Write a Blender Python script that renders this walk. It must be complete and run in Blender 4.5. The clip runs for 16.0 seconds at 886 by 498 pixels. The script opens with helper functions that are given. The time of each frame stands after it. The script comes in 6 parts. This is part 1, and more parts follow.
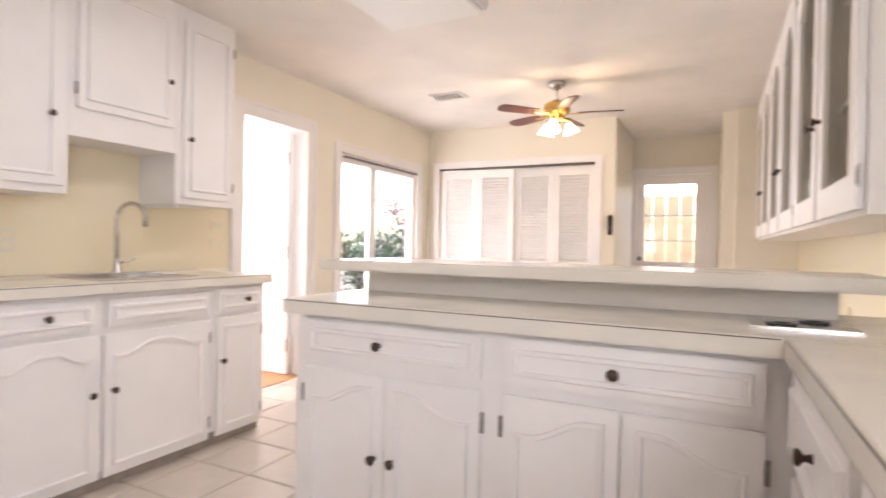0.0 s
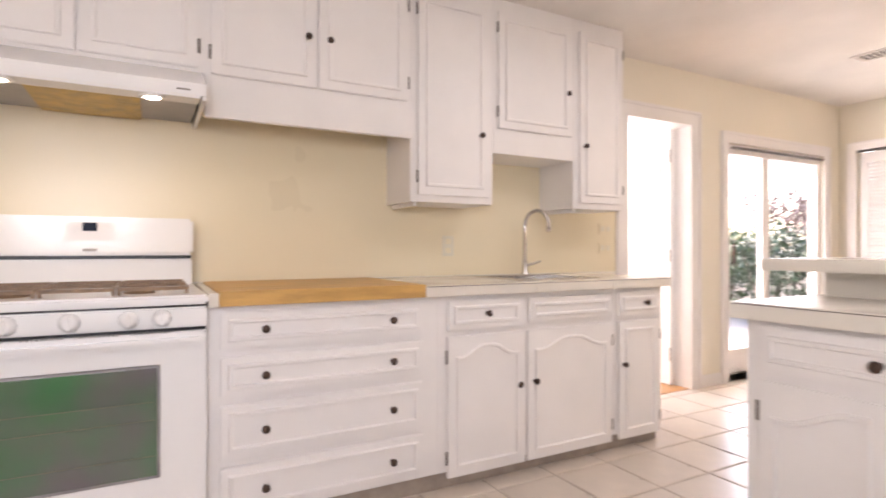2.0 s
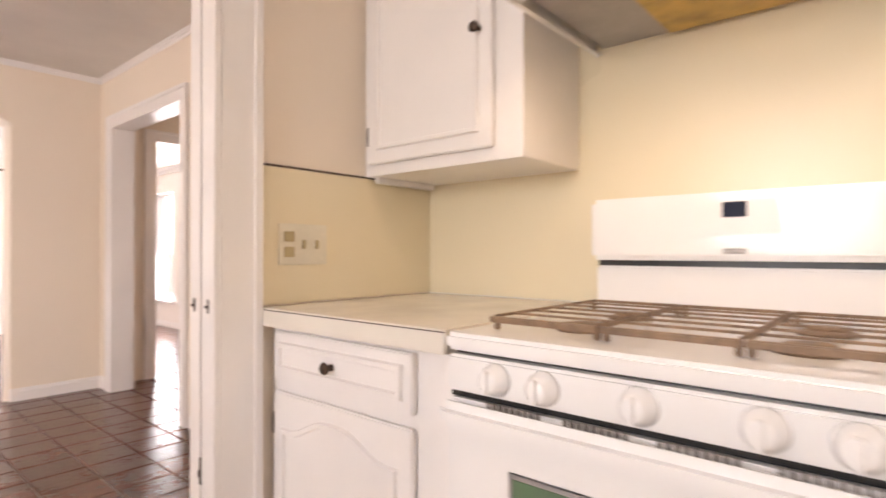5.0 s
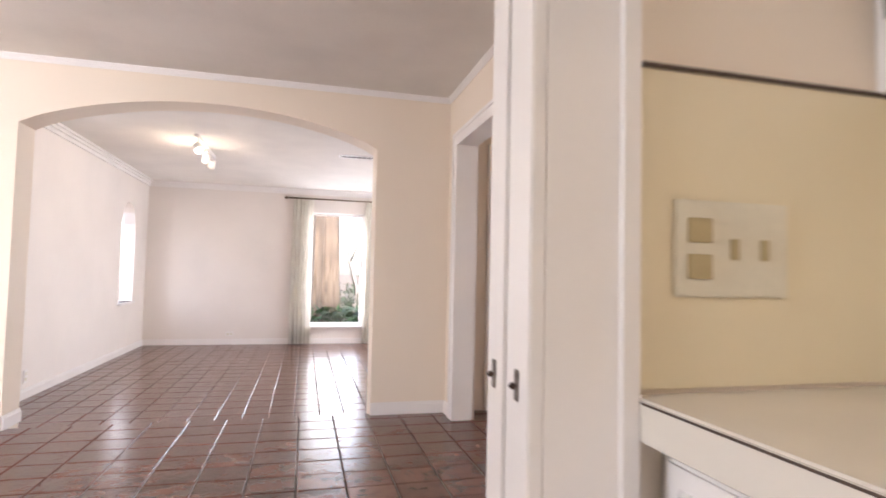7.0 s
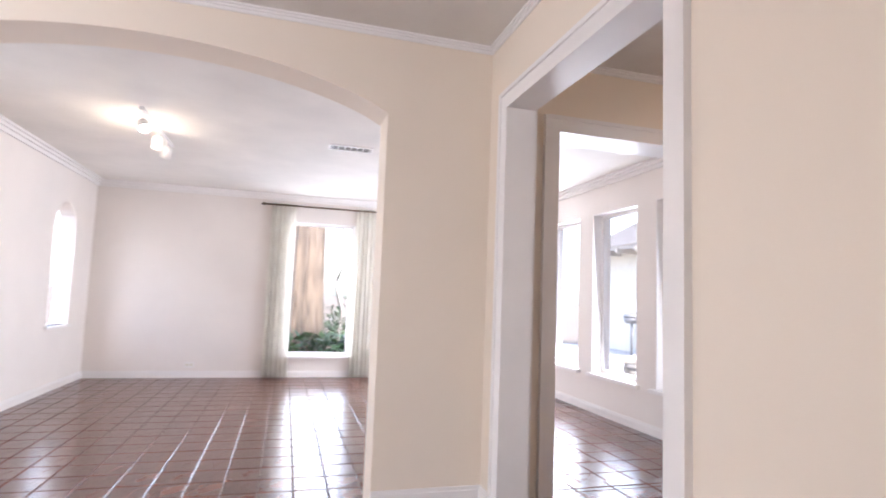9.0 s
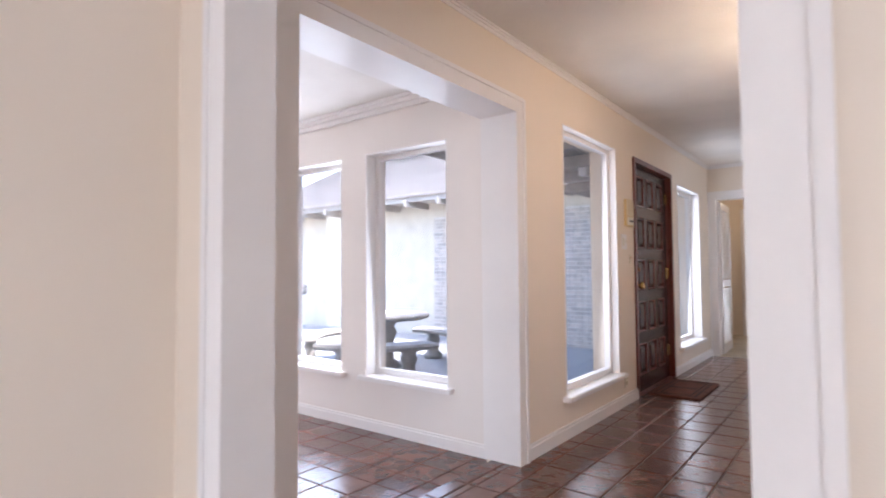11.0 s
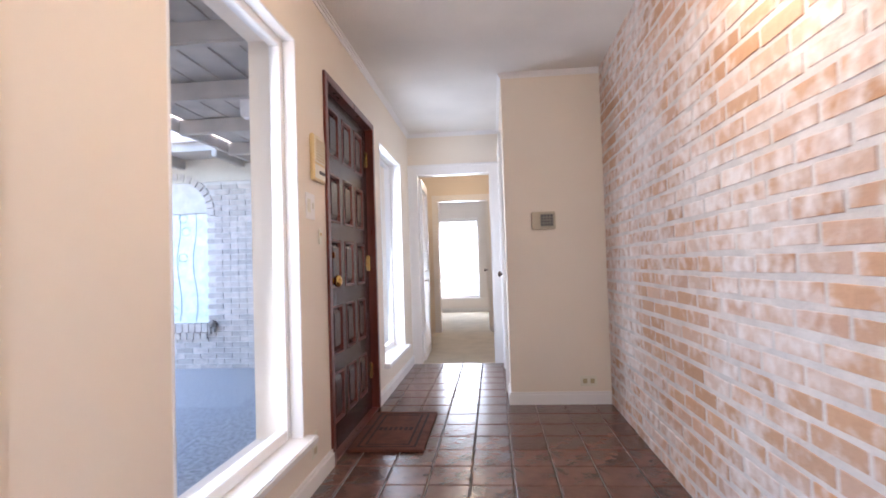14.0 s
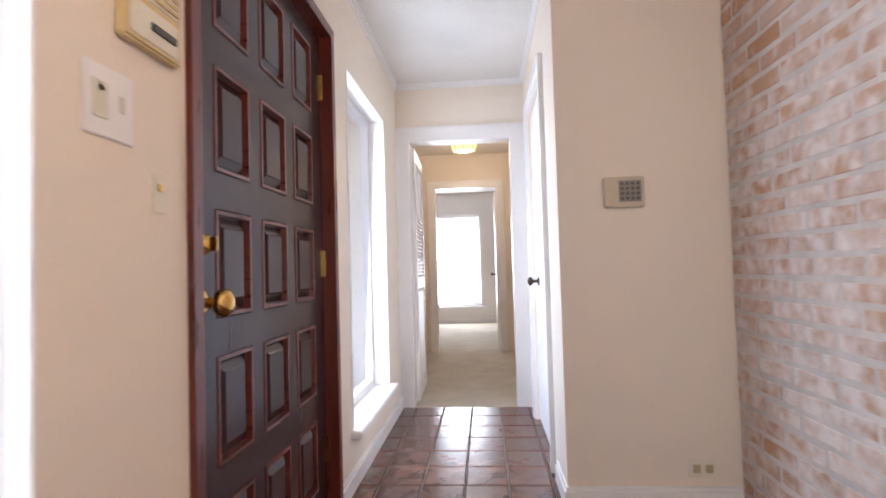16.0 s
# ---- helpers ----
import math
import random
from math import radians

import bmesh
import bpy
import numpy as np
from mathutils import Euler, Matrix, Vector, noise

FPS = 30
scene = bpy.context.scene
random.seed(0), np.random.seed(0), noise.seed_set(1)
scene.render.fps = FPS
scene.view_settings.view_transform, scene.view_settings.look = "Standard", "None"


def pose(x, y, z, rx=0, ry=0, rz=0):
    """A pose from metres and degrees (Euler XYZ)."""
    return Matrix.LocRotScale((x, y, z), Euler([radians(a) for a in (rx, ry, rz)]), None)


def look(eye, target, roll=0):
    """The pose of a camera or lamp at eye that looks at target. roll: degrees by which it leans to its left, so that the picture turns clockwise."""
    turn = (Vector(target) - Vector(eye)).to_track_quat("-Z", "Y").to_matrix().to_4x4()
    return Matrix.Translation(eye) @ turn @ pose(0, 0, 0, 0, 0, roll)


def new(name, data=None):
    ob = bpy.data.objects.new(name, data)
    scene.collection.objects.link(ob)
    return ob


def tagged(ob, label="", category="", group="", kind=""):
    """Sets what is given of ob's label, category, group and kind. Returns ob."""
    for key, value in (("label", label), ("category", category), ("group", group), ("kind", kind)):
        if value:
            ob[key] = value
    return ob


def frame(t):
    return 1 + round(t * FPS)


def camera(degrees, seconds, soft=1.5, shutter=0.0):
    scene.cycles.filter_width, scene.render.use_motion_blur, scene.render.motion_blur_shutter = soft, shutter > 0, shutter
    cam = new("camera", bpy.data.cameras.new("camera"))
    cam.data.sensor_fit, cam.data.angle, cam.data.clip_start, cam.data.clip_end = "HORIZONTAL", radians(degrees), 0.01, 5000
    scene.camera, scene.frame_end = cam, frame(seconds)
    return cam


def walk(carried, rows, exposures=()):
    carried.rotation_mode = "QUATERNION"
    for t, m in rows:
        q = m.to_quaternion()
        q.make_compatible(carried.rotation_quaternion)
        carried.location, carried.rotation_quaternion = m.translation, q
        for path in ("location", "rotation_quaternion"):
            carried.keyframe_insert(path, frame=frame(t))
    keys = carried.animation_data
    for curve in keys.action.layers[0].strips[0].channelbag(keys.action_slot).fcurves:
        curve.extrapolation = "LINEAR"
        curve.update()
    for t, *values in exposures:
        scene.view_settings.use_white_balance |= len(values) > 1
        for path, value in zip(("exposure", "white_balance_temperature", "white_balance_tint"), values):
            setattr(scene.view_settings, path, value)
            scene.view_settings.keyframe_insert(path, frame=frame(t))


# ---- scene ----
cam = camera(78.6, 16.0, soft=1.7, shutter=0.5)
PATH = [
    (0, (0.887, 1.058, 1.103), (-0.01, 2.845, 1.09), 1.1),
    (0.5, (0.832, 0.935, 1.093), (-0.332, 2.561, 1.086), 0.9),
    (1, (0.766, 0.909, 1.074), (-0.633, 2.338, 1.08), 0.5),
    (1.5, (0.707, 0.886, 1.073), (-0.893, 2.086, 1.085), 0.2),
    (2, (0.613, 0.921, 1.071), (-1.149, 1.867, 1.072), 0.0),
    (2.5, (0.485, 0.944, 1.072), (-1.396, 1.624, 1.056), -0.0),
    (3, (0.269, 1.042, 1.067), (-1.691, 1.441, 1.049), -0.2),
    (3.5, (0.04, 1.08, 1.084), (-1.959, 1.153, 1.078), -0.3),
    (3.9, (-0.188, 1.2, 1.088), (-2.147, 0.796, 1.085), -0.7),
    (4, (-0.268, 1.208, 1.084), (-2.19, 0.656, 1.095), -0.8),
    (4.5, (-0.435, 1.146, 1.068), (-2.176, 0.161, 1.087), -0.4),
    (5, (-0.647, 0.989, 1.066), (-2.169, -0.309, 1.077), 0.0),
    (5.2, (-0.696, 0.932, 1.078), (-2.115, -0.478, 1.074), -0.3),
    (7.3, (-1.093, 0.043, 1.048), (-1.512, -1.91, 1.152), 1.2),
    (7.5, (-1.095, -0.078, 1.05), (-1.487, -2.037, 1.158), 1.0),
    (8, (-1.113, -0.404, 1.044), (-1.471, -2.367, 1.188), 1.4),
    (8.2, (-1.12, -0.55, 1.05), (-1.471, -2.513, 1.198), 1.4),
    (10.3, (-1.135, -1.938, 1.026), (-2.437, -3.445, 1.212), 0.6),
    (10.5, (-1.177, -2.036, 1.051), (-2.589, -3.444, 1.203), -0.2),
    (11, (-1.391, -2.302, 1.093), (-2.971, -3.526, 1.177), -0.4),
    (11.5, (-1.63, -2.515, 1.057), (-3.365, -3.507, 1.136), -0.7),
    (12, (-1.88, -2.657, 1.045), (-3.76, -3.332, 1.119), -1.1),
    (12.5, (-2.213, -2.783, 1.026), (-4.146, -3.291, 1.083), -1.3),
    (13, (-2.572, -2.874, 1.023), (-4.521, -3.321, 1.082), -1.4),
    (13.5, (-2.944, -2.93, 1.048), (-4.924, -3.21, 1.104), -1.5),
    (14, (-3.321, -2.991, 1.025), (-5.312, -3.173, 1.086), -1.8),
    (14.5, (-3.698, -3.058, 1.024), (-5.688, -3.246, 1.088), -1.7),
    (15, (-4.081, -3.136, 1.024), (-6.073, -3.306, 1.092), -1.5),
    (15.5, (-4.521, -3.179, 1.023), (-6.514, -3.329, 1.087), -1.5),
    (16, (-4.958, -3.208, 1.025), (-6.951, -3.363, 1.097), -1.6),
]
EXPOSURES = [(0, 2.7, 6500, 18), (3.2, 2.65, 7000, 23), (4.2, 2.85, 7250, 23), (5.2, 2.9, 7400, 23), (7.3, 2.75, 6500, 18), (8.2, 2.85, 6150, 17), (10.3, 2.85, 6100, 17), (12, 3.05, 5700, 15), (13, 3.2, 5700, 14), (14, 3.4, 5700, 14), (15, 3.5, 5750, 14), (16, 3.5, 5800, 14)]
walk(cam, [(t, look(eye, target, roll)) for t, eye, target, roll in PATH], EXPOSURES)

# ---- world, sun, large lights ----
world = bpy.data.worlds.new("world")
scene.world = world
world.use_nodes = True
wn = world.node_tree.nodes
sky = wn.new("ShaderNodeTexSky")
sky.sky_type, sky.sun_disc = "NISHITA", False
sky.sun_elevation, sky.sun_rotation = radians(50), radians(355)
sky.air_density, sky.dust_density = 1.0, 2.5
world.node_tree.links.new(sky.outputs[0], wn["Background"].inputs[0])
wn["Background"].inputs[1].default_value = 0.15

sun = new("sun", bpy.data.lights.new("sun", "SUN"))
sun.data.energy, sun.data.angle, sun.data.color = 2.4, radians(12), (1.0, 0.95, 0.88)
sun.matrix_world = look((-0.45, 5, 6), (0, 0, 0))


def window_light(name, eye, target, w, h, power, color=(0.86, 0.93, 1.0)):
    la = new(name, bpy.data.lights.new(name, "AREA"))
    la.data.shape, la.data.size, la.data.size_y = "RECTANGLE", w, h
    la.data.energy, la.data.color = power, color
    la.matrix_world = look(eye, target)
    return la


def point_light(name, place, power, color, size=0.04):
    la = new(name, bpy.data.lights.new(name, "POINT"))
    la.data.energy, la.data.color, la.data.shadow_soft_size = power, color, size
    la.location = place
    return la


WARM = (1.0, 0.80, 0.56)

# ---- materials ----
def material(name, base, rough=0.5, metal=0.0, spec=0.5, scale=8.0, vary=0.06, fine=120.0, bump=0.1, tint=None, per_object=0.0, island=0.0, stretch=(1, 1, 1), coat=0.0):
    m = bpy.data.materials.new(name)
    m.use_nodes = True
    n, l = m.node_tree.nodes, m.node_tree.links
    p = n["Principled BSDF"]
    p.inputs["Roughness"].default_value, p.inputs["Metallic"].default_value = rough, metal
    p.inputs["Specular IOR Level"].default_value = spec
    p.inputs["Coat Weight"].default_value = coat
    co = n.new("ShaderNodeTexCoord")
    mp = n.new("ShaderNodeMapping")
    mp.inputs["Scale"].default_value = stretch
    l.new(co.outputs["Object"], mp.inputs[0])
    big, small = n.new("ShaderNodeTexNoise"), n.new("ShaderNodeTexNoise")
    big.inputs["Scale"].default_value, small.inputs["Scale"].default_value = scale, fine
    big.inputs["Detail"].default_value, small.inputs["Detail"].default_value = 4, 3
    l.new(mp.outputs[0], big.inputs[0])
    l.new(mp.outputs[0], small.inputs[0])
    mix = n.new("ShaderNodeMix")
    mix.data_type = "RGBA"
    dark = tint or tuple(c * (1 - 2.2 * vary) for c in base)
    mix.inputs["A"].default_value, mix.inputs["B"].default_value = (*dark, 1), (*base, 1)
    ramp = n.new("ShaderNodeMapRange")
    ramp.inputs["From Min"].default_value, ramp.inputs["From Max"].default_value = 0.3, 0.62
    l.new(big.outputs["Fac"], ramp.inputs["Value"])
    l.new(ramp.outputs["Result"], mix.inputs["Factor"])
    out = mix.outputs["Result"]
    hsv = n.new("ShaderNodeHueSaturation")
    l.new(out, hsv.inputs["Color"])
    add = n.new("ShaderNodeMath")
    add.operation = "MULTIPLY_ADD"
    add.inputs[1].default_value, add.inputs[2].default_value = vary * 1.4, 1 - vary * 0.7
    l.new(small.outputs["Fac"], add.inputs[0])
    val = add.outputs[0]
    if per_object or island:
        if island:
            src = n.new("ShaderNodeNewGeometry").outputs["Random Per Island"]
        else:
            src = n.new("ShaderNodeObjectInfo").outputs["Random"]
        amp = island or per_object
        ob = n.new("ShaderNodeMath")
        ob.operation = "MULTIPLY_ADD"
        ob.inputs[1].default_value, ob.inputs[2].default_value = amp, 1 - amp / 2
        l.new(src, ob.inputs[0])
        mu = n.new("ShaderNodeMath")
        mu.operation = "MULTIPLY"
        l.new(ob.outputs[0], mu.inputs[0])
        l.new(val, mu.inputs[1])
        val = mu.outputs[0]
    l.new(val, hsv.inputs["Value"])
    l.new(hsv.outputs["Color"], p.inputs["Base Color"])
    rr = n.new("ShaderNodeMapRange")
    rr.inputs["To Min"].default_value, rr.inputs["To Max"].default_value = max(0.02, rough - 0.08), min(1, rough + 0.08)
    l.new(big.outputs["Fac"], rr.inputs["Value"])
    l.new(rr.outputs["Result"], p.inputs["Roughness"])
    if bump:
        b = n.new("ShaderNodeBump")
        b.inputs["Strength"].default_value, b.inputs["Distance"].default_value = bump, 0.004
        l.new(small.outputs["Fac"], b.inputs["Height"])
        l.new(b.outputs["Normal"], p.inputs["Normal"])
    return m


def glow(name, color, power):
    m = bpy.data.materials.new(name)
    m.use_nodes = True
    p = m.node_tree.nodes["Principled BSDF"]
    p.inputs["Base Color"].default_value = (0.8, 0.78, 0.72, 1)
    p.inputs["Emission Color"].default_value = (*color, 1)
    p.inputs["Emission Strength"].default_value = power
    return m


def glass(name, tint=(1, 1, 1), rough=0.0, gloss=0.035):
    """Clear pane: light passes straight, with a little mirror gloss."""
    m = bpy.data.materials.new(name)
    m.use_nodes = True
    n, l = m.node_tree.nodes, m.node_tree.links
    n.remove(n["Principled BSDF"])
    tr, gl, mx = n.new("ShaderNodeBsdfTransparent"), n.new("ShaderNodeBsdfGlossy"), n.new("ShaderNodeMixShader")
    mx.inputs[0].default_value = gloss
    tr.inputs["Color"].default_value = (*tint, 1)
    gl.inputs["Roughness"].default_value = rough
    l.new(tr.outputs[0], mx.inputs[1])
    l.new(gl.outputs[0], mx.inputs[2])
    l.new(mx.outputs[0], n["Material Output"].inputs["Surface"])
    return m


M_WALL = material("cream_paint", (0.84, 0.735, 0.615), 0.6, scale=1.3, vary=0.012, fine=260, bump=0.12)
M_WALLK = material("pale_cream_paint", (0.84, 0.78, 0.66), 0.55, scale=1.3, vary=0.012, fine=240, bump=0.1)
M_LWALL = material("soft_white_paint", (0.84, 0.775, 0.72), 0.6, scale=1.5, vary=0.025, fine=260, bump=0.12)
M_SPLASH = material("cream_laminate", (0.82, 0.72, 0.52), 0.3, scale=1.2, vary=0.008, fine=300, bump=0.03)
M_CEIL = material("popcorn_ceiling", (0.82, 0.775, 0.72), 0.85, scale=2.0, vary=0.04, fine=110, bump=0.9)
M_TRIM = material("white_trim_paint", (0.87, 0.83, 0.80), 0.35, scale=3, vary=0.02, fine=180, bump=0.04)
M_CAB = material("white_cabinet_paint", (0.87, 0.83, 0.80), 0.38, scale=3, vary=0.025, fine=150, bump=0.06)
M_COUNTER = material("almond_laminate", (0.77, 0.715, 0.63), 0.22, scale=5, vary=0.02, fine=420, bump=0.02)
M_SEAM = material("dark_seam", (0.08, 0.05, 0.035), 0.6, bump=0)
M_WOOD = material("butcher_block", (0.66, 0.385, 0.12), 0.42, scale=5, vary=0.13, fine=60, bump=0.08, stretch=(6, 1, 6))
M_KNOB = material("dark_bronze", (0.10, 0.065, 0.05), 0.38, metal=0.75, scale=40, vary=0.2, bump=0.1)
M_HINGE = material("aged_hinge_metal", (0.33, 0.29, 0.26), 0.4, metal=0.7, scale=60, vary=0.2, bump=0.1)
M_ENAMEL = material("white_enamel", (0.88, 0.86, 0.84), 0.16, scale=3, vary=0.01, fine=80, bump=0.0)
M_GRATE = material("brown_cast_iron", (0.27, 0.17, 0.10), 0.5, metal=0.0, scale=30, vary=0.2, bump=0.3)
M_BLACK = material("black_plastic", (0.012, 0.011, 0.011), 0.35, bump=0)
M_DISPLAY = material("dark_display", (0.008, 0.012, 0.03), 0.4, spec=0.15, bump=0)
# green and purple reflected sheen is mixed into the base colour
M_OVENGLASS = material("oven_glass_painted_sheen", (0.07, 0.19, 0.085), 0.05, scale=1.7, vary=0.04, fine=4, bump=0, tint=(0.19, 0.11, 0.16), coat=0.6)
M_RACK = material("oven_rack_steel", (0.22, 0.20, 0.14), 0.4, metal=0.8, bump=0)
M_STEEL = material("brushed_steel", (0.62, 0.60, 0.58), 0.25, metal=1.0, scale=12, vary=0.05, bump=0.02)
M_FILTER = material("greasy_brass_filter", (0.62, 0.42, 0.12), 0.35, metal=0.6, scale=14, vary=0.2, fine=300, bump=0.3)
M_HOODIN = material("grey_hood_metal", (0.40, 0.38, 0.38), 0.35, metal=0.5, scale=10, vary=0.1, bump=0.05)
M_BRASS = material("polished_brass", (0.72, 0.46, 0.14), 0.18, metal=1.0, scale=30, vary=0.08, bump=0.02)
M_FRONT = material("mahogany_stain", (0.045, 0.017, 0.018), 0.24, spec=0.32, scale=7, vary=0.05, fine=70, bump=0.008, stretch=(5, 5, 0.8))
M_FRAME = material("dark_red_mahogany", (0.15, 0.028, 0.016), 0.3, scale=7, vary=0.12, fine=70, bump=0.012, stretch=(5, 5, 0.8), coat=0.1)
M_TILE = material("brown_glazed_tile", (0.15, 0.066, 0.046), 0.22, spec=0.65, scale=9, vary=0.16, fine=30, bump=0.32, per_object=0.32)
M_TILEJ = material("brown_glazed_tile_field", (0.15, 0.066, 0.046), 0.22, spec=0.65, scale=9, vary=0.16, fine=30, bump=0.32, island=0.32)
M_GROUT = material("grey_brown_grout", (0.27, 0.225, 0.20), 0.8, scale=12, vary=0.12, bump=0.3)
M_KTILE = material("beige_ceramic_tile", (0.66, 0.575, 0.49), 0.3, scale=5, vary=0.06, fine=60, bump=0.06, per_object=0.08)
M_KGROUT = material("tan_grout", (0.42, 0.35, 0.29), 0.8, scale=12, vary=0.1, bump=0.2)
M_MORTAR = material("white_mortar", (0.69, 0.615, 0.56), 0.85, scale=9, vary=0.1, fine=90, bump=0.7)
M_CARPET = material("beige_carpet", (0.60, 0.52, 0.40), 0.95, scale=4, vary=0.07, fine=420, bump=0.9)
M_OAK = material("orange_oak_floor", (0.50, 0.25, 0.09), 0.4, scale=4, vary=0.15, fine=60, bump=0.05, stretch=(1, 6, 1))
M_MAT = material("rust_coir_mat", (0.17, 0.055, 0.03), 0.95, scale=14, vary=0.2, fine=330, bump=1.0)
M_MATD = material("dark_mat_stripe", (0.055, 0.022, 0.016), 0.95, scale=14, vary=0.2, fine=330, bump=1.0)
M_CURTAIN = material("ivory_curtain", (0.90, 0.87, 0.80), 0.85, scale=6, vary=0.05, fine=400, bump=0.2)
_n, _l = M_CURTAIN.node_tree.nodes, M_CURTAIN.node_tree.links
_t, _x = _n.new("ShaderNodeBsdfTranslucent"), _n.new("ShaderNodeMixShader")
_t.inputs["Color"].default_value, _x.inputs[0].default_value = (0.88, 0.84, 0.76, 1), 0.3
_l.new(_n["Principled BSDF"].outputs[0], _x.inputs[1])
_l.new(_t.outputs[0], _x.inputs[2])
_l.new(_x.outputs[0], _n["Material Output"].inputs["Surface"])
M_ROD = material("bronze_rod", (0.16, 0.11, 0.07), 0.35, metal=0.8, bump=0)
M_TANCASE = material("tan_plastic", (0.60, 0.50, 0.36), 0.4, bump=0)
M_PLATE = material("ivory_plate", (0.80, 0.74, 0.60), 0.35, bump=0)
M_YELLOWED = material("yellowed_plastic", (0.70, 0.53, 0.26), 0.4, scale=14, vary=0.05, bump=0)
M_SLOT = material("tan_switch", (0.50, 0.40, 0.22), 0.4, bump=0)
M_VENT = material("dark_vent", (0.11, 0.10, 0.09), 0.6, bump=0)
M_GLASS = glass("window_glass")
M_PANE = glass("cabinet_glass", (0.94, 0.93, 0.88))
M_BLADE = material("dark_cherry_blade", (0.14, 0.04, 0.025), 0.3, scale=6, vary=0.15, stretch=(1, 6, 1), bump=0.03)
M_SHADE = glow("lamp_shade_glow", (1.0, 0.82, 0.52), 1.2)
M_LANTERN = glow("lantern_glow", (1.0, 0.66, 0.24), 0.12)
M_BULB = glow("bulb_glow", (1.0, 0.80, 0.50), 9.0)
M_SPOT = glow("spot_glow", (1.0, 0.9, 0.74), 6.0)
M_TUBE = glow("ceiling_diffuser", (0.93, 0.95, 1.0), 0.012)
M_CONC = material("weathered_concrete", (0.34, 0.32, 0.29), 0.85, scale=6, vary=0.14, fine=90, bump=0.5)
M_BBQ = material("weathered_enamel", (0.16, 0.16, 0.165), 0.6, scale=9, vary=0.2, fine=60, bump=0.1)
M_KEYF = material("grey_keypad", (0.28, 0.25, 0.21), 0.5, scale=20, vary=0.05, fine=200, bump=0.05)
M_GRAVEL = material("pebble_paving", (0.42, 0.42, 0.41), 0.9, scale=30, vary=0.2, fine=95, bump=1.0)
M_OBRICK = material("pale_outdoor_brick", (0.58, 0.51, 0.45), 0.85, scale=9, vary=0.12, fine=90, bump=0.4, island=0.35)
M_OMORT = material("outdoor_mortar", (0.70, 0.66, 0.61), 0.9, scale=9, vary=0.08, bump=0.4)
M_STUCCO = material("pale_stucco", (0.66, 0.60, 0.50), 0.85, scale=3, vary=0.06, fine=150, bump=0.5)
M_EAVE = material("weathered_eave_wood", (0.50, 0.45, 0.40), 0.8, scale=5, vary=0.12, fine=60, bump=0.2)
M_SHINGLE = material("grey_shingle", (0.27, 0.25, 0.24), 0.9, scale=6, vary=0.15, fine=60, bump=0.6)
M_BARK = material("ridged_bark", (0.20, 0.155, 0.115), 0.95, scale=5, vary=0.3, fine=24, bump=1.0, stretch=(3, 3, 0.5))
M_LEAF = material("garden_leaf", (0.075, 0.16, 0.05), 0.45, scale=3, vary=0.3, fine=30, bump=0.1, island=0.8)
M_LEAFD = material("hedge_leaf", (0.05, 0.10, 0.04), 0.5, scale=3, vary=0.3, fine=30, bump=0.1, island=0.9)
M_FLOWER = material("dusky_shrub_leaf", (0.25, 0.14, 0.13), 0.6, scale=3, vary=0.3, fine=30, bump=0.1, island=0.6)
M_SOIL = material("leaf_litter_soil", (0.13, 0.10, 0.07), 0.95, scale=7, vary=0.3, fine=60, bump=0.8)
M_FENCE = material("pale_fence_wood", (0.60, 0.45, 0.27), 0.8, scale=5, vary=0.12, fine=60, bump=0.2, island=0.2)
# blind slats emit white in place of daylight behind them
M_BLIND_GLOW = glow("blind_daylight_glow", (1.0, 1.0, 1.0), 0.5)
M_STAIN = material("stained_glass", (0.66, 0.74, 0.70), 0.2, scale=9, vary=0.3, tint=(0.86, 0.86, 0.78), bump=0.0)
M_LEAD = material("blue_grey_leading", (0.22, 0.34, 0.34), 0.5, metal=0.4, bump=0)


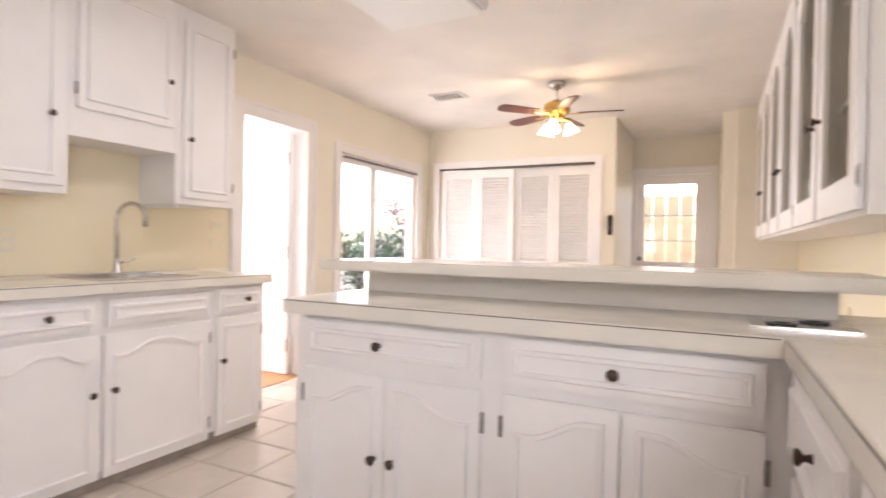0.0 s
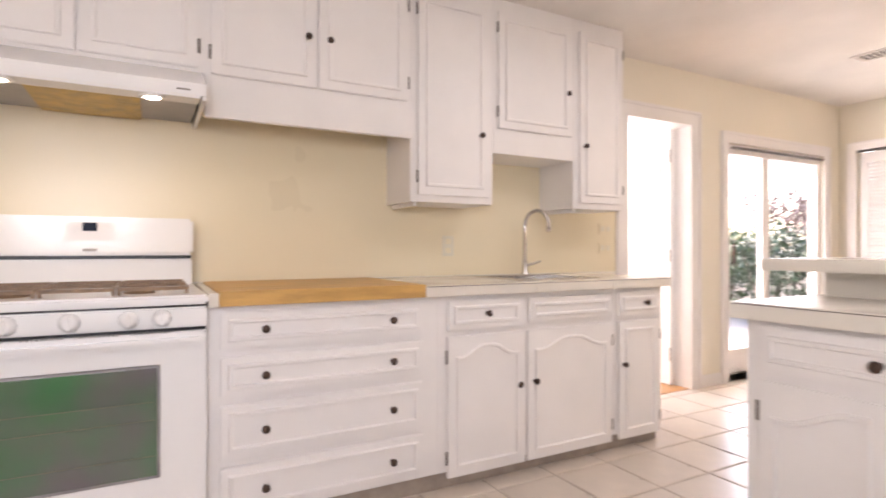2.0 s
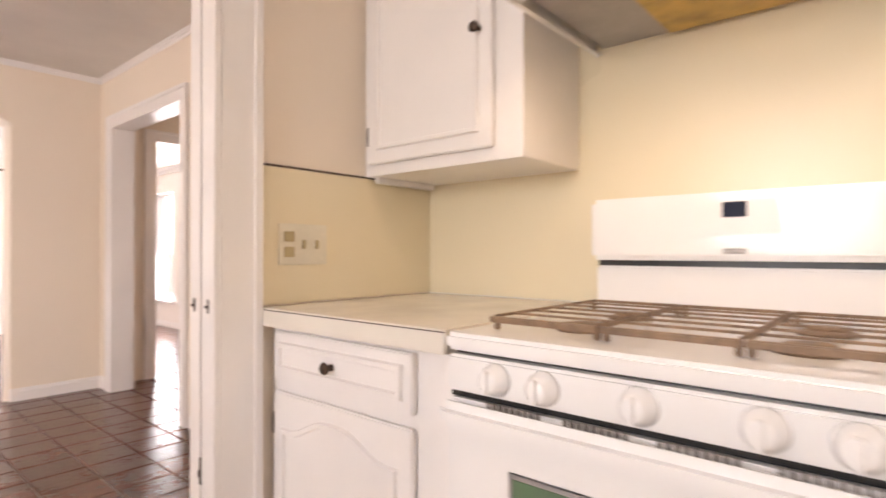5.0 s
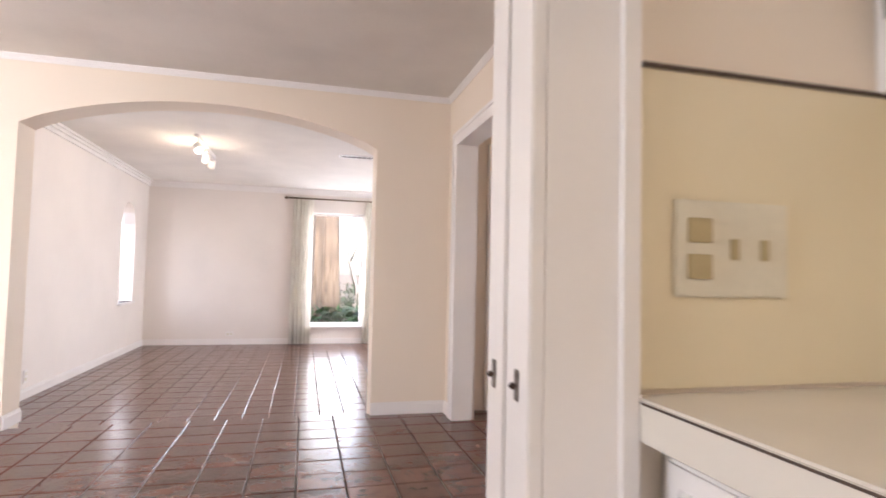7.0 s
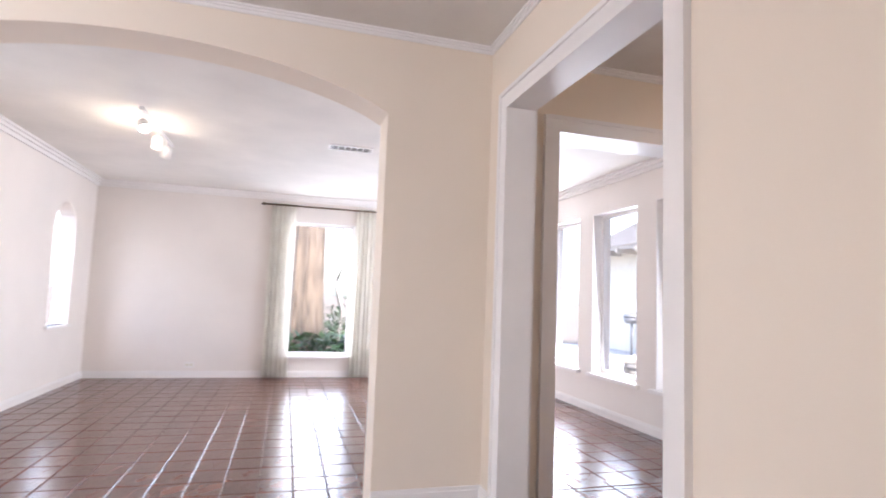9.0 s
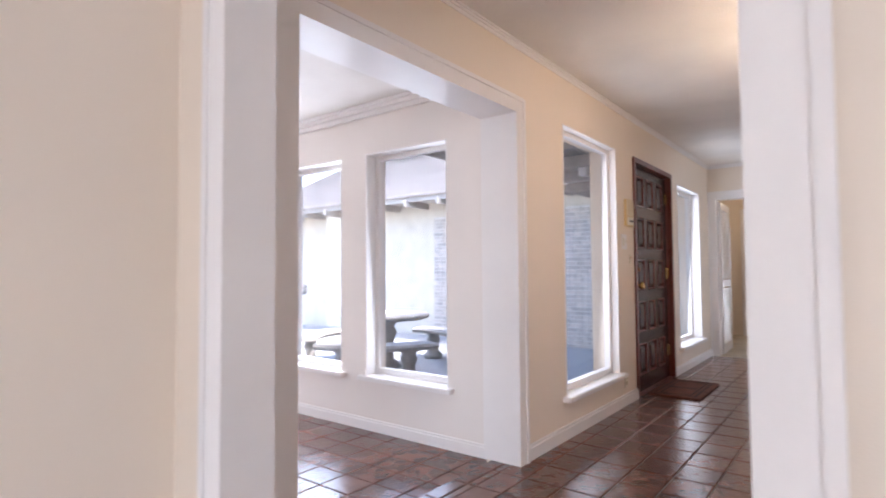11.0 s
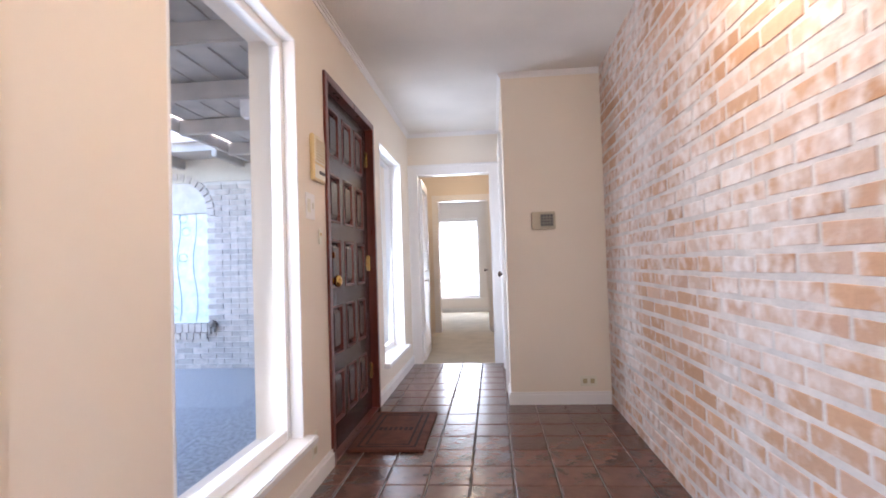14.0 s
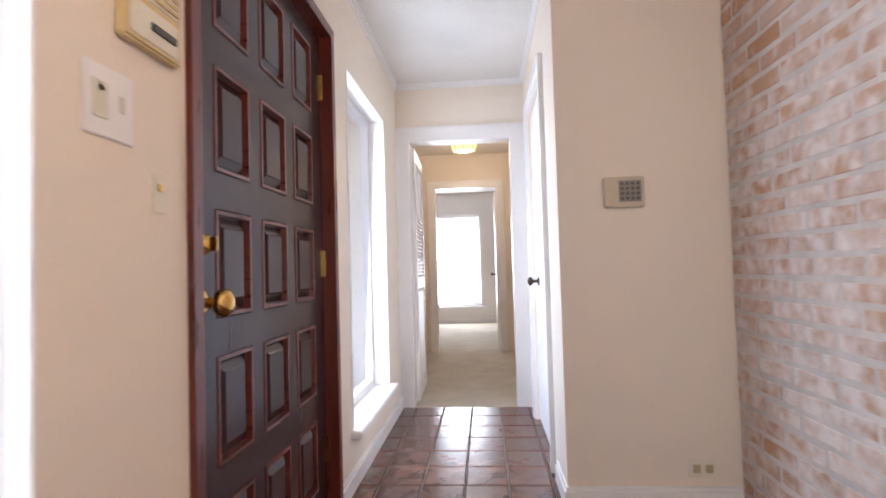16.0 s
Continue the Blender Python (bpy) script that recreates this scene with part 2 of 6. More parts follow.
def brick_material(name, rnd):
    """Salvaged brick with white lime wash left in patches."""
    m = material(name, (0.56, 0.31, 0.185), 0.85, scale=7, vary=0.16, fine=70, bump=0.7, **{rnd: 0.5})
    n, l = m.node_tree.nodes, m.node_tree.links
    p = n["Principled BSDF"]
    old = p.inputs["Base Color"].links[0].from_socket
    co = n["Texture Coordinate"]
    geo = n.new("ShaderNodeNewGeometry")
    wash, wet = n.new("ShaderNodeTexNoise"), n.new("ShaderNodeTexNoise")
    wash.inputs["Scale"].default_value, wash.inputs["Detail"].default_value = 2.1, 6
    wet.inputs["Scale"].default_value, wet.inputs["Detail"].default_value = 16, 5
    l.new(geo.outputs["Position"], wash.inputs[0])
    l.new(geo.outputs["Position"], wet.inputs[0])
    s = n.new("ShaderNodeMath")
    s.operation = "ADD"
    l.new(wash.outputs["Fac"], s.inputs[0])
    l.new(wet.outputs["Fac"], s.inputs[1])
    r = n.new("ShaderNodeMapRange")
    r.inputs["From Min"].default_value, r.inputs["From Max"].default_value = 0.91, 1.24
    r.inputs["To Max"].default_value = 0.74
    l.new(s.outputs[0], r.inputs["Value"])
    src = n.new("ShaderNodeObjectInfo").outputs["Random"] if rnd == "per_object" else geo.outputs["Random Per Island"]
    hue = n.new("ShaderNodeValToRGB")
    stops = ((0.0, (0.48, 0.25, 0.12)), (0.3, (0.58, 0.36, 0.22)), (0.55, (0.57, 0.35, 0.24)), (0.8, (0.63, 0.45, 0.34)), (1.0, (0.70, 0.56, 0.47)))
    for k, (at, c) in enumerate(stops):
        e = hue.color_ramp.elements[k] if k < 2 else hue.color_ramp.elements.new(at)
        e.position, e.color = at, (*c, 1)
    wob = n.new("ShaderNodeMath")
    wob.operation = "MULTIPLY"
    wob.inputs[1].default_value = 5.37
    fr = n.new("ShaderNodeMath")
    fr.operation = "FRACT"
    l.new(src, wob.inputs[0])
    l.new(wob.outputs[0], fr.inputs[0])
    l.new(fr.outputs[0], hue.inputs[0])
    grain = n.new("ShaderNodeMix")
    grain.data_type = "RGBA"
    grain.inputs["Factor"].default_value = 0.65
    l.new(old, grain.inputs["A"])
    l.new(hue.outputs["Color"], grain.inputs["B"])
    mix = n.new("ShaderNodeMix")
    mix.data_type = "RGBA"
    mix.inputs["B"].default_value = (0.84, 0.79, 0.76, 1)
    l.new(grain.outputs["Result"], mix.inputs["A"])
    l.new(r.outputs["Result"], mix.inputs["Factor"])
    l.new(mix.outputs["Result"], p.inputs["Base Color"])
    return m


M_BRICK = brick_material("limewashed_brick", "per_object")
M_BRICKJ = brick_material("limewashed_brick_field", "island")

# ---- mesh helpers ----
def add_box(bm, x0, x1, y0, y1, z0, z1, m=None):
    v = [bm.verts.new((x, y, z)) for x in (x0, x1) for y in (y0, y1) for z in (z0, z1)]
    if m is not None:
        for w in v:
            w.co = m @ w.co
    fs = [bm.faces.new([v[i] for i in q]) for q in ((0, 1, 3, 2), (4, 6, 7, 5), (0, 4, 5, 1), (2, 3, 7, 6), (0, 2, 6, 4), (1, 5, 7, 3))]
    return fs


def finish(bm, bevel=0.0, m=None, smooth=False):
    if bevel:
        bmesh.ops.bevel(bm, geom=bm.edges[:], offset=bevel, segments=2, affect="EDGES", clamp_overlap=True)
    if m is not None:
        bmesh.ops.transform(bm, matrix=m, verts=bm.verts[:])
    bmesh.ops.recalc_face_normals(bm, faces=bm.faces[:])
    if smooth:
        for f in bm.faces:
            f.smooth = True
    return bm


def mesh_of(name, bm, mat):
    me = bpy.data.meshes.new(name)
    bm.to_mesh(me)
    bm.free()
    me.materials.append(mat)
    return me


def attach(ob, parent):
    ob.parent = parent
    ob.matrix_parent_inverse = world_of(parent).inverted()


def world_of(ob):
    if ob.parent is None:
        return ob.matrix_basis.copy()
    return world_of(ob.parent) @ ob.matrix_parent_inverse @ ob.matrix_basis


def part(name, bm, mat, parent=None, label=""):
    ob = new(name, mesh_of(name, bm, mat))
    if parent is not None:
        attach(ob, parent)
    return tagged(ob, label)


def thing(name, place, label, category, group="", kind=""):
    ob = new(name)
    ob.empty_display_size = 0.1
    ob.location = place
    return tagged(ob, label, category, group, kind)


def boxpart(name, b, mat, parent=None, bevel=0.003, label="", m=None):
    bm = bmesh.new()
    add_box(bm, *b)
    return part(name, finish(bm, bevel, m), mat, parent, label)


def structure(name, boxes, mat, label="", bevel=0.0):
    bm = bmesh.new()
    for b in boxes:
        add_box(bm, *b)
    ob = part(name, finish(bm, bevel), mat, None, label)
    return tagged(ob, label, "", "", "structure")


def wall_boxes(axis, d0, d1, a0, a1, z0, z1, holes=()):
    """Boxes of a wall of thickness d0..d1 along a0..a1, with holes (a, b, z, z)."""
    cuts = sorted({a0, a1, *[h[0] for h in holes], *[h[1] for h in holes]})
    out = []
    for a, b in zip(cuts, cuts[1:]):
        spans, z = [], z0
        for h in sorted([(h[0], h[1], h[2] if h[2] else z0, h[3]) for h in holes if h[0] <= a + 1e-6 and h[1] >= b - 1e-6], key=lambda h: h[2]):
            if h[2] > z:
                spans.append((z, h[2]))
            z = max(z, h[3])
        if z < z1:
            spans.append((z, z1))
        for p, q in spans:
            out.append((d0, d1, a, b, p, q) if axis == "x" else (a, b, d0, d1, p, q))
    return out


def lathe(profile, n=20, m=None):
    bm = bmesh.new()
    rings = [[bm.verts.new((r * math.cos(2 * math.pi * i / n), r * math.sin(2 * math.pi * i / n), z)) for i in range(n)] for r, z in profile]
    for a, b in zip(rings, rings[1:]):
        for i in range(n):
            bm.faces.new((a[i], a[(i + 1) % n], b[(i + 1) % n], b[i]))
    bm.faces.new(rings[0][::-1])
    bm.faces.new(rings[-1])
    return finish(bm, 0, m, True)


def add_tube(bm, pts, r, n=8, closed=False):
    pts = [Vector(p) for p in pts]
    rings = []
    for i, p in enumerate(pts):
        a = pts[i - 1] if i or closed else p
        b = pts[(i + 1) % len(pts)] if i < len(pts) - 1 or closed else p
        d = (b - a).normalized()
        q = d.to_track_quat("Z", "Y")
        rr = r[i] if isinstance(r, (list, tuple)) else r
        rings.append([bm.verts.new(p + q @ Vector((rr * math.cos(2 * math.pi * k / n), rr * math.sin(2 * math.pi * k / n), 0))) for k in range(n)])
    for a, b in zip(rings, rings[1:]):
        for k in range(n):
            bm.faces.new((a[k], a[(k + 1) % n], b[(k + 1) % n], b[k]))
    if not closed:
        bm.faces.new(rings[0][::-1])
        bm.faces.new(rings[-1])
    return bm


def tube(pts, r, n=8):
    return finish(add_tube(bmesh.new(), pts, r, n), 0, None, True)


def add_mould(bm, pts, width, base, top, closed=True):
    """A raised bead along points (u, v), standing on w = base, in (u, v, w)."""
    k = len(pts)
    rows = []
    for i, (u, v) in enumerate(pts):
        if closed or 0 < i < k - 1:
            a, b = Vector(pts[i - 1]), Vector(pts[(i + 1) % k])
        else:
            a, b = Vector(pts[max(0, i - 1)]), Vector(pts[min(k - 1, i + 1)])
        p = Vector((u, v))
        d1, d2 = (p - a), (b - p)
        d1 = d1.normalized() if d1.length > 1e-6 else d2.normalized()
        d2 = d2.normalized() if d2.length > 1e-6 else d1
        nn = Vector((-(d1 + d2).y, (d1 + d2).x)).normalized()
        c = max(0.5, nn.dot(Vector((-d1.y, d1.x))))
        h = width / 2 / c
        rows.append([bm.verts.new((*(p + nn * s), w)) for s, w in ((-h, base), (-h * 0.55, top), (h * 0.55, top), (h, base))])
    pairs = list(zip(rows, rows[1:])) + ([(rows[-1], rows[0])] if closed else [])
    for a, b in pairs:
        for i in range(3):
            bm.faces.new((a[i], a[i + 1], b[i + 1], b[i]))
    if not closed:
        bm.faces.new(rows[0])
        bm.faces.new(rows[-1][::-1])


# local axes (u along, v up, w out of the front) for cabinets on each side
FACE_WEST = Matrix(((0, 0, 1, 0), (1, 0, 0, 0), (0, 1, 0, 0), (0, 0, 0, 1)))
FACE_SOUTH = Matrix(((1, 0, 0, 0), (0, 0, -1, 0), (0, 1, 0, 0), (0, 0, 0, 1)))
FACE_EAST = Matrix(((0, 0, -1, 0), (1, 0, 0, 0), (0, 1, 0, 0), (0, 0, 0, 1)))


def at_plane(face, d):
    """Places a local front on the plane x = d or y = d."""
    return Matrix.Translation((d, 0, 0) if face is not FACE_SOUTH else (0, d, 0)) @ face


KNOB = mesh_of("knob", lathe([(0.0, -0.001), (0.009, 0), (0.008, 0.004), (0.0055, 0.010), (0.008, 0.014), (0.0145, 0.019), (0.0155, 0.023), (0.012, 0.0275), (0.0, 0.029)], 16), M_KNOB)
HINGE_BM = bmesh.new()
add_box(HINGE_BM, -0.006, 0.006, -0.03, 0.03, 0, 0.004)
add_box(HINGE_BM, -0.004, 0.004, -0.022, 0.022, 0.004, 0.008)
HINGE = mesh_of("hinge", finish(HINGE_BM, 0.001), M_HINGE)


def fitting(name, mesh, parent, m):
    ob = new(name, mesh)
    attach(ob, parent)
    ob.matrix_basis = m
    return ob


def ogee(u0, u1, v, rise, half=0):
    """Top line of a country moulding: flat shoulder, swell to the middle. half: -1 left half, 1 right half."""
    pts = []
    for i in range(17):
        s = i / 16
        x = {0: abs(2 * s - 1), -1: 1 - s, 1: s}[half]
        c = min(1, max(0, (0.86 - x) / 0.72))
        pts.append((u0 + (u1 - u0) * s, v + rise * (3 * c * c - 2 * c ** 3)))
    return pts


def front(parent, m, u0, u1, v0, v1, name="door", style="rect", knob=None, hinge=0, inset=0.05, half=0, rise=0.05):
    """One door or drawer front with its applied moulding, knob and hinges, on the plane w = 0."""
    bm = bmesh.new()
    add_box(bm, u0, u1, v0, v1, 0.001, 0.019)
    slab = part(name, finish(bm, 0.004, m), M_CAB, parent)
    bm = bmesh.new()
    a, b, c, d = u0 + inset, u1 - inset, v0 + inset, v1 - inset
    if style == "rect":
        pts = [(a, c), (b, c), (b, d), (a, d)]
    else:
        pts = [(a, c), (b, c)] + ogee(a, b, d - rise, rise, half)[::-1]
    add_mould(bm, pts, 0.018, 0.0185, 0.029)
    part("moulding", finish(bm, 0, m), M_CAB, slab)
    for k in ([knob] if knob and not isinstance(knob[0], tuple) else knob or []):
        fitting("knob", KNOB, slab, m @ Matrix.Translation((k[0], k[1], 0.019)))
    if hinge:
        u = u0 - 0.004 if hinge < 0 else u1 + 0.004
        for v in (v0 + 0.09, v1 - 0.09):
            fitting("hinge", HINGE, slab, m @ Matrix.Translation((u, v, 0.012)))
    return slab

# ---- large structure ----
CZ = 2.43
W = -2.145
structure("wall_kitchen_west", wall_boxes("x", W - 0.13, W, -0.47, 6.85, -0.1, 2.5, [(3.86, 4.56, 0, 2.03), (5.0, 6.4, 0.06, 1.93)]), M_WALLK, "pale cream painted wall with a doorway and glass doors")
structure("wall_kitchen_north", wall_boxes("y", 6.69, 6.81, W, -0.02, -0.1, 2.5, [(-2.0, -0.22, 0, 1.99)]), M_WALLK, "pale cream wall around a louvred closet")
structure("wall_nook_west", [(-0.14, -0.02, 6.81, 7.95, -0.1, 2.5)], M_WALLK, "pale cream side wall of the door nook")
structure("wall_nook_north", wall_boxes("y", 7.95, 8.08, -0.14, 1.05, -0.1, 2.5, [(0.02, 0.84, 0, 2.0)]), M_WALLK, "pale cream wall around a garden door")
structure("wall_nook_east", [(0.93, 1.05, 6.9, 7.95, -0.1, 2.5)], M_WALLK, "pale cream side wall of the door nook")
structure("wall_kitchen_east_return", [(1.05, 1.67, 6.78, 6.9, -0.1, 2.5)], M_WALLK, "pale cream return wall")
# its opening is for a window added out of view
structure("wall_kitchen_east", wall_boxes("x", 1.55, 1.67, -0.47, 6.78, -0.1, 2.5, [(-0.2, 0.9, 1.05, 2.05)]), M_SPLASH, "cream wall behind the counters")
structure("wall_kitchen_south", wall_boxes("y", -0.452, -0.354, W, 1.55, -0.1, 2.5, [(-1.33, -0.5, 0, 2.05)]), M_WALL, "cream painted wall with a doorway")
structure("closet_back", [(W, -0.14, 7.35, 7.42, -0.1, 2.5)], M_WALLK, "plain wall behind the closet doors")
structure("ceiling_kitchen", [(W, 1.67, -0.35, 8.0, CZ, CZ + 0.1)], M_CEIL, "textured off-white ceiling")
structure("ceiling_dining", [(-2.29, 3.2, -3.9, -0.47, CZ, CZ + 0.1)], M_CEIL, "textured off-white ceiling")
structure("ceiling_hall", [(-9.0, -2.29, -3.9, -2.17, CZ, CZ + 0.1)], M_CEIL, "textured off-white ceiling")
structure("ceiling_living", [(-4.45, 1.34, -9.16, -4.1, CZ, CZ + 0.1)], M_CEIL, "textured off-white ceiling")
# unseen slab, added above the ceilings to keep sky light out
structure("sky_block_slab", [(x0, x1, y0, y1, CZ + 0.1, CZ + 0.25) for x0, x1, y0, y1 in ((-8.9, -2.29, -4.1, -1.9), (-2.29, 3.4, -4.1, 8.1), (-4.7, 1.55, -9.4, -4.1), (-4.7, -2.29, 3.3, 4.95), (-15.3, -8.9, -6.1, -0.9))], M_SHINGLE, "unseen grey slab over the rooms, added to block sky light")

structure("wall_dining_west", wall_boxes("x", -2.29, -2.15, -3.85, -0.47, -0.1, 2.5, [(-3.6, -2.4, 0, 2.02)]), M_WALL, "cream painted wall with a cased opening")
structure("wall_dining_east", wall_boxes("x", 3.2, 3.32, -3.85, -0.47, -0.1, 2.5), M_WALL, "plain cream wall")
# the hole takes an unseen window added to light the room
structure("wall_dining_north", wall_boxes("y", -0.47, -0.35, 1.67, 3.32, -0.1, 2.5, [(1.75, 3.1, 0.3, 2.1)]), M_WALL, "plain cream wall")


bm = bmesh.new()
AX0, AX1 = -1.58, 0.76
add_box(bm, -2.29, AX0, -4.08, -3.85, -0.2, 2.5)
add_box(bm, AX1, 3.32, -4.08, -3.85, -0.2, 2.5)
xs = [AX0 + (AX1 - AX0) * i / 28 for i in range(29)]
zs = [1.985 + 0.235 * (1 - ((x - (AX0 + AX1) / 2) / ((AX1 - AX0) / 2)) ** 2) ** 0.85 for x in xs]
for x, x2, z, z2 in zip(xs, xs[1:], zs, zs[1:]):
    add_box(bm, x, x2, -4.08, -3.85, z, 2.5)
    bm.verts.ensure_lookup_table()
    for v in bm.verts[-8:]:
        if v.co.z < 2.4 and abs(v.co.x - x2) < 1e-6:
            v.co.z = z2
tagged(part("wall_arch", finish(bm), M_WALL), "cream wall with a wide shallow arch", "", "", "structure")

structure("wall_hall_south", wall_boxes("y", -4.08, -3.86, -9.12, -2.29, -0.2, 2.5, [(-4.09, -2.55, -0.2, 2.02), (-5.695, -4.71, 0.27, 2.08), (-7.27, -6.1, 0, 2.08), (-8.5, -7.52, 0.27, 2.02)]), M_WALL, "cream wall with a cased opening, windows and entry door")
structure("wall_alcove", [(-7.45, -7.315, -2.89, -2.0, -0.1, 2.5)], M_WALL, "cream wall end facing the entry")
structure("wall_hall_north", wall_boxes("y", -2.89, -2.77, -9.0, -7.45, -0.1, 2.5, [(-8.65, -7.78, 0, 2.03)]), M_WALL, "cream wall with a white closet door")
structure("wall_hall_end", wall_boxes("x", -9.12, -9.0, -3.86, -2.0, -0.1, 2.5, [(-3.775, -2.99, 0, 2.0)]), M_WALL, "cream end wall with a doorway")
structure("wall_hall_white", [(-4.015, -2.29, -2.135, -1.95, -0.1, 2.5)], M_TRIM, "white painted wall beside the brick")
structure("trim_white_wall", [(-3.1, -3.02, -2.153, -2.135, 0, CZ), (-3.98, -3.9, -2.153, -2.135, 0, CZ), (-3.9, -3.1, -2.149, -2.135, 2.03, 2.11)], M_TRIM, "white casing on the painted wall", 0.003)
structure("brick_backing", [(-7.45, -4.032, -2.06, -1.9, -0.1, 2.5)], M_MORTAR, "mortar ground behind the brick")
structure("wall_living_west", wall_boxes("x", -4.68, -4.45, -9.4, -4.08, -0.25, 2.5, [(-5.46, -4.63, 0.27, 2.05), (-6.56, -5.74, 0.27, 2.05), (-7.66, -6.84, 0.27, 2.05), (-8.76, -7.94, 0.27, 2.05)]), M_LWALL, "soft white wall with tall windows")
structure("wall_living_south", wall_boxes("y", -9.4, -9.16, -4.45, 1.34, -0.25, 2.5, [(-2.06, -1.16, 0.14, 2.06)]), M_LWALL, "soft white wall with a tall window")

# east wall of the living room with two arched windows
bm = bmesh.new()
spans = [(-8.55, -7.95), (-5.12, -4.52)]
edges = [-9.4, *[e for s in spans for e in s], -4.08]
for i in range(0, len(edges), 2):
    add_box(bm, 1.336, 1.5, edges[i], edges[i + 1], -0.25, 2.5)
for a, b in spans:
    add_box(bm, 1.336, 1.5, a, b, -0.25, 0.57)
    for i in range(12):
        p, q = a + (b - a) * i / 12, a + (b - a) * (i + 1) / 12
        arc = [1.68 + 0.3 * math.sqrt(max(0, 1 - (2 * (t - a) / (b - a) - 1) ** 2)) for t in (p, q)]
        add_box(bm, 1.336, 1.5, p, q, arc[0], 2.5)
        bm.verts.ensure_lookup_table()
        for v in bm.verts[-8:]:
            if v.co.z < 2.4 and abs(v.co.y - q) < 1e-6:
                v.co.z = arc[1]
tagged(part("wall_living_east", finish(bm), M_LWALL), "soft white wall with two arched windows", "", "", "structure")
for i, (a, b) in enumerate(spans):
    bm = bmesh.new()
    pts = [(a, 0.57), (b, 0.57)] + [(a + (b - a) * (1 - k / 16), 1.68 + 0.3 * math.sin(math.pi * k / 16)) for k in range(17)]
    f = bm.faces.new([bm.verts.new((1.46, u, v)) for u, v in pts])
    w = tagged(part("window_arched_%d" % (i + 1), finish(bm), M_GLASS), "arched window glowing with daylight", "", "", "structure")
    w.visible_shadow = False
    boxpart("window_sill", (1.3, 1.45, a - 0.03, b + 0.03, 0.54, 0.57), M_TRIM, w)

# ---- floors ----
structure("floor_hall_bed", [(-9.0, -2.27, -3.9, -2.0, -0.12, -0.008), (-2.27, 3.2, -3.9, -0.4, -0.12, -0.008), (-4.09, -2.55, -4.04, -3.9, -0.2, -0.008)], M_GROUT, "grey-brown grout bed under brown tiles")
structure("floor_living_bed", [(-4.45, 1.336, -9.16, -3.9, -0.27, -0.158)], M_GROUT, "grey-brown grout bed under brown tiles")
structure("floor_kitchen_bed", [(W, 1.55, -0.4, 8.0, -0.12, -0.006)], M_KGROUT, "tan grout bed under beige tiles")
structure("floor_passage", [(-11.6, -9.0, -5.0, -1.6, -0.12, 0.004)], M_CARPET, "beige carpet")
structure("floor_bedroom", [(-15.1, -11.6, -6.0, -1.0, -0.12, 0.004)], M_CARPET, "beige carpet")
structure("floor_utility", [(-4.6, W, 3.4, 4.95, -0.12, 0.004)], M_OAK, "orange oak floor")

# rooms beyond the doorways
structure("wall_utility", [(-4.7, -4.6, 3.3, 5.05, -0.1, 2.5), (-4.6, W - 0.13, 3.3, 3.4, -0.1, 2.5), (-4.6, W - 0.13, 4.78, 4.88, -0.1, 2.5), (-4.6, W - 0.13, 3.3, 4.88, 2.43, 2.5)], M_TRIM, "white walls of a bright side room")
structure("wall_passage", wall_boxes("x", -11.72, -11.6, -4.3, -2.2, 0, 2.5, [(-3.82, -3.04, 0, 2.02)]) + wall_boxes("y", -4.3, -4.2, -11.6, -9.12, 0, 2.5) + wall_boxes("y", -2.7, -2.6, -11.6, -9.12, 0, 2.5), M_WALL, "warm cream passage walls")
structure("ceiling_passage", [(-15.2, -9.12, -6.0, -1.0, CZ, CZ + 0.1)], M_CEIL, "off-white ceiling")
structure("wall_bedroom", wall_boxes("x", -15.2, -15.08, -6.0, -1.0, 0, 2.5, [(-4.15, -3.28, 0.3, 2.05)]) + [(-15.08, -11.72, -6.1, -6.0, 0, 2.5), (-15.08, -11.72, -1.0, -0.9, 0, 2.5), (-11.72, -11.6, -6.0, -4.3, 0, 2.5), (-11.72, -11.6, -2.2, -1.0, 0, 2.5)], M_LWALL, "grey-white bedroom walls")


# ---- trim: baseboards, crown, casings ----
def baseboard(name, axis, d, side, a0, a1, z=0.0, h=0.09):
    bm = bmesh.new()
    for t, p, q in ((0.016, 0, h - 0.018), (0.009, h - 0.018, h)):
        d0, d1 = sorted((d, d + side * t))
        b = (d0, d1, a0, a1, z + p, z + q) if axis == "x" else (a0, a1, d0, d1, z + p, z + q)
        add_box(bm, *b)
    return tagged(part(name, finish(bm), M_TRIM), "white painted baseboard", "", "", "structure")


def crown(name, axis, d, side, a0, a1, z=CZ, s=0.025, h=0.04):
    bm = bmesh.new()
    for k, (t, p) in enumerate(((s, 0.25 * h), (s * 0.6, 0.55 * h), (s * 0.28, h))):
        d0, d1 = sorted((d, d + side * t))
        b = (d0, d1, a0, a1, z - p, z - (0, 0.25 * h, 0.55 * h)[k]) if axis == "x" else (a0, a1, d0, d1, z - p, z - (0, 0.25 * h, 0.55 * h)[k])
        add_box(bm, *b)
    return tagged(part(name, finish(bm), M_TRIM), "slim painted crown moulding", "", "", "structure")


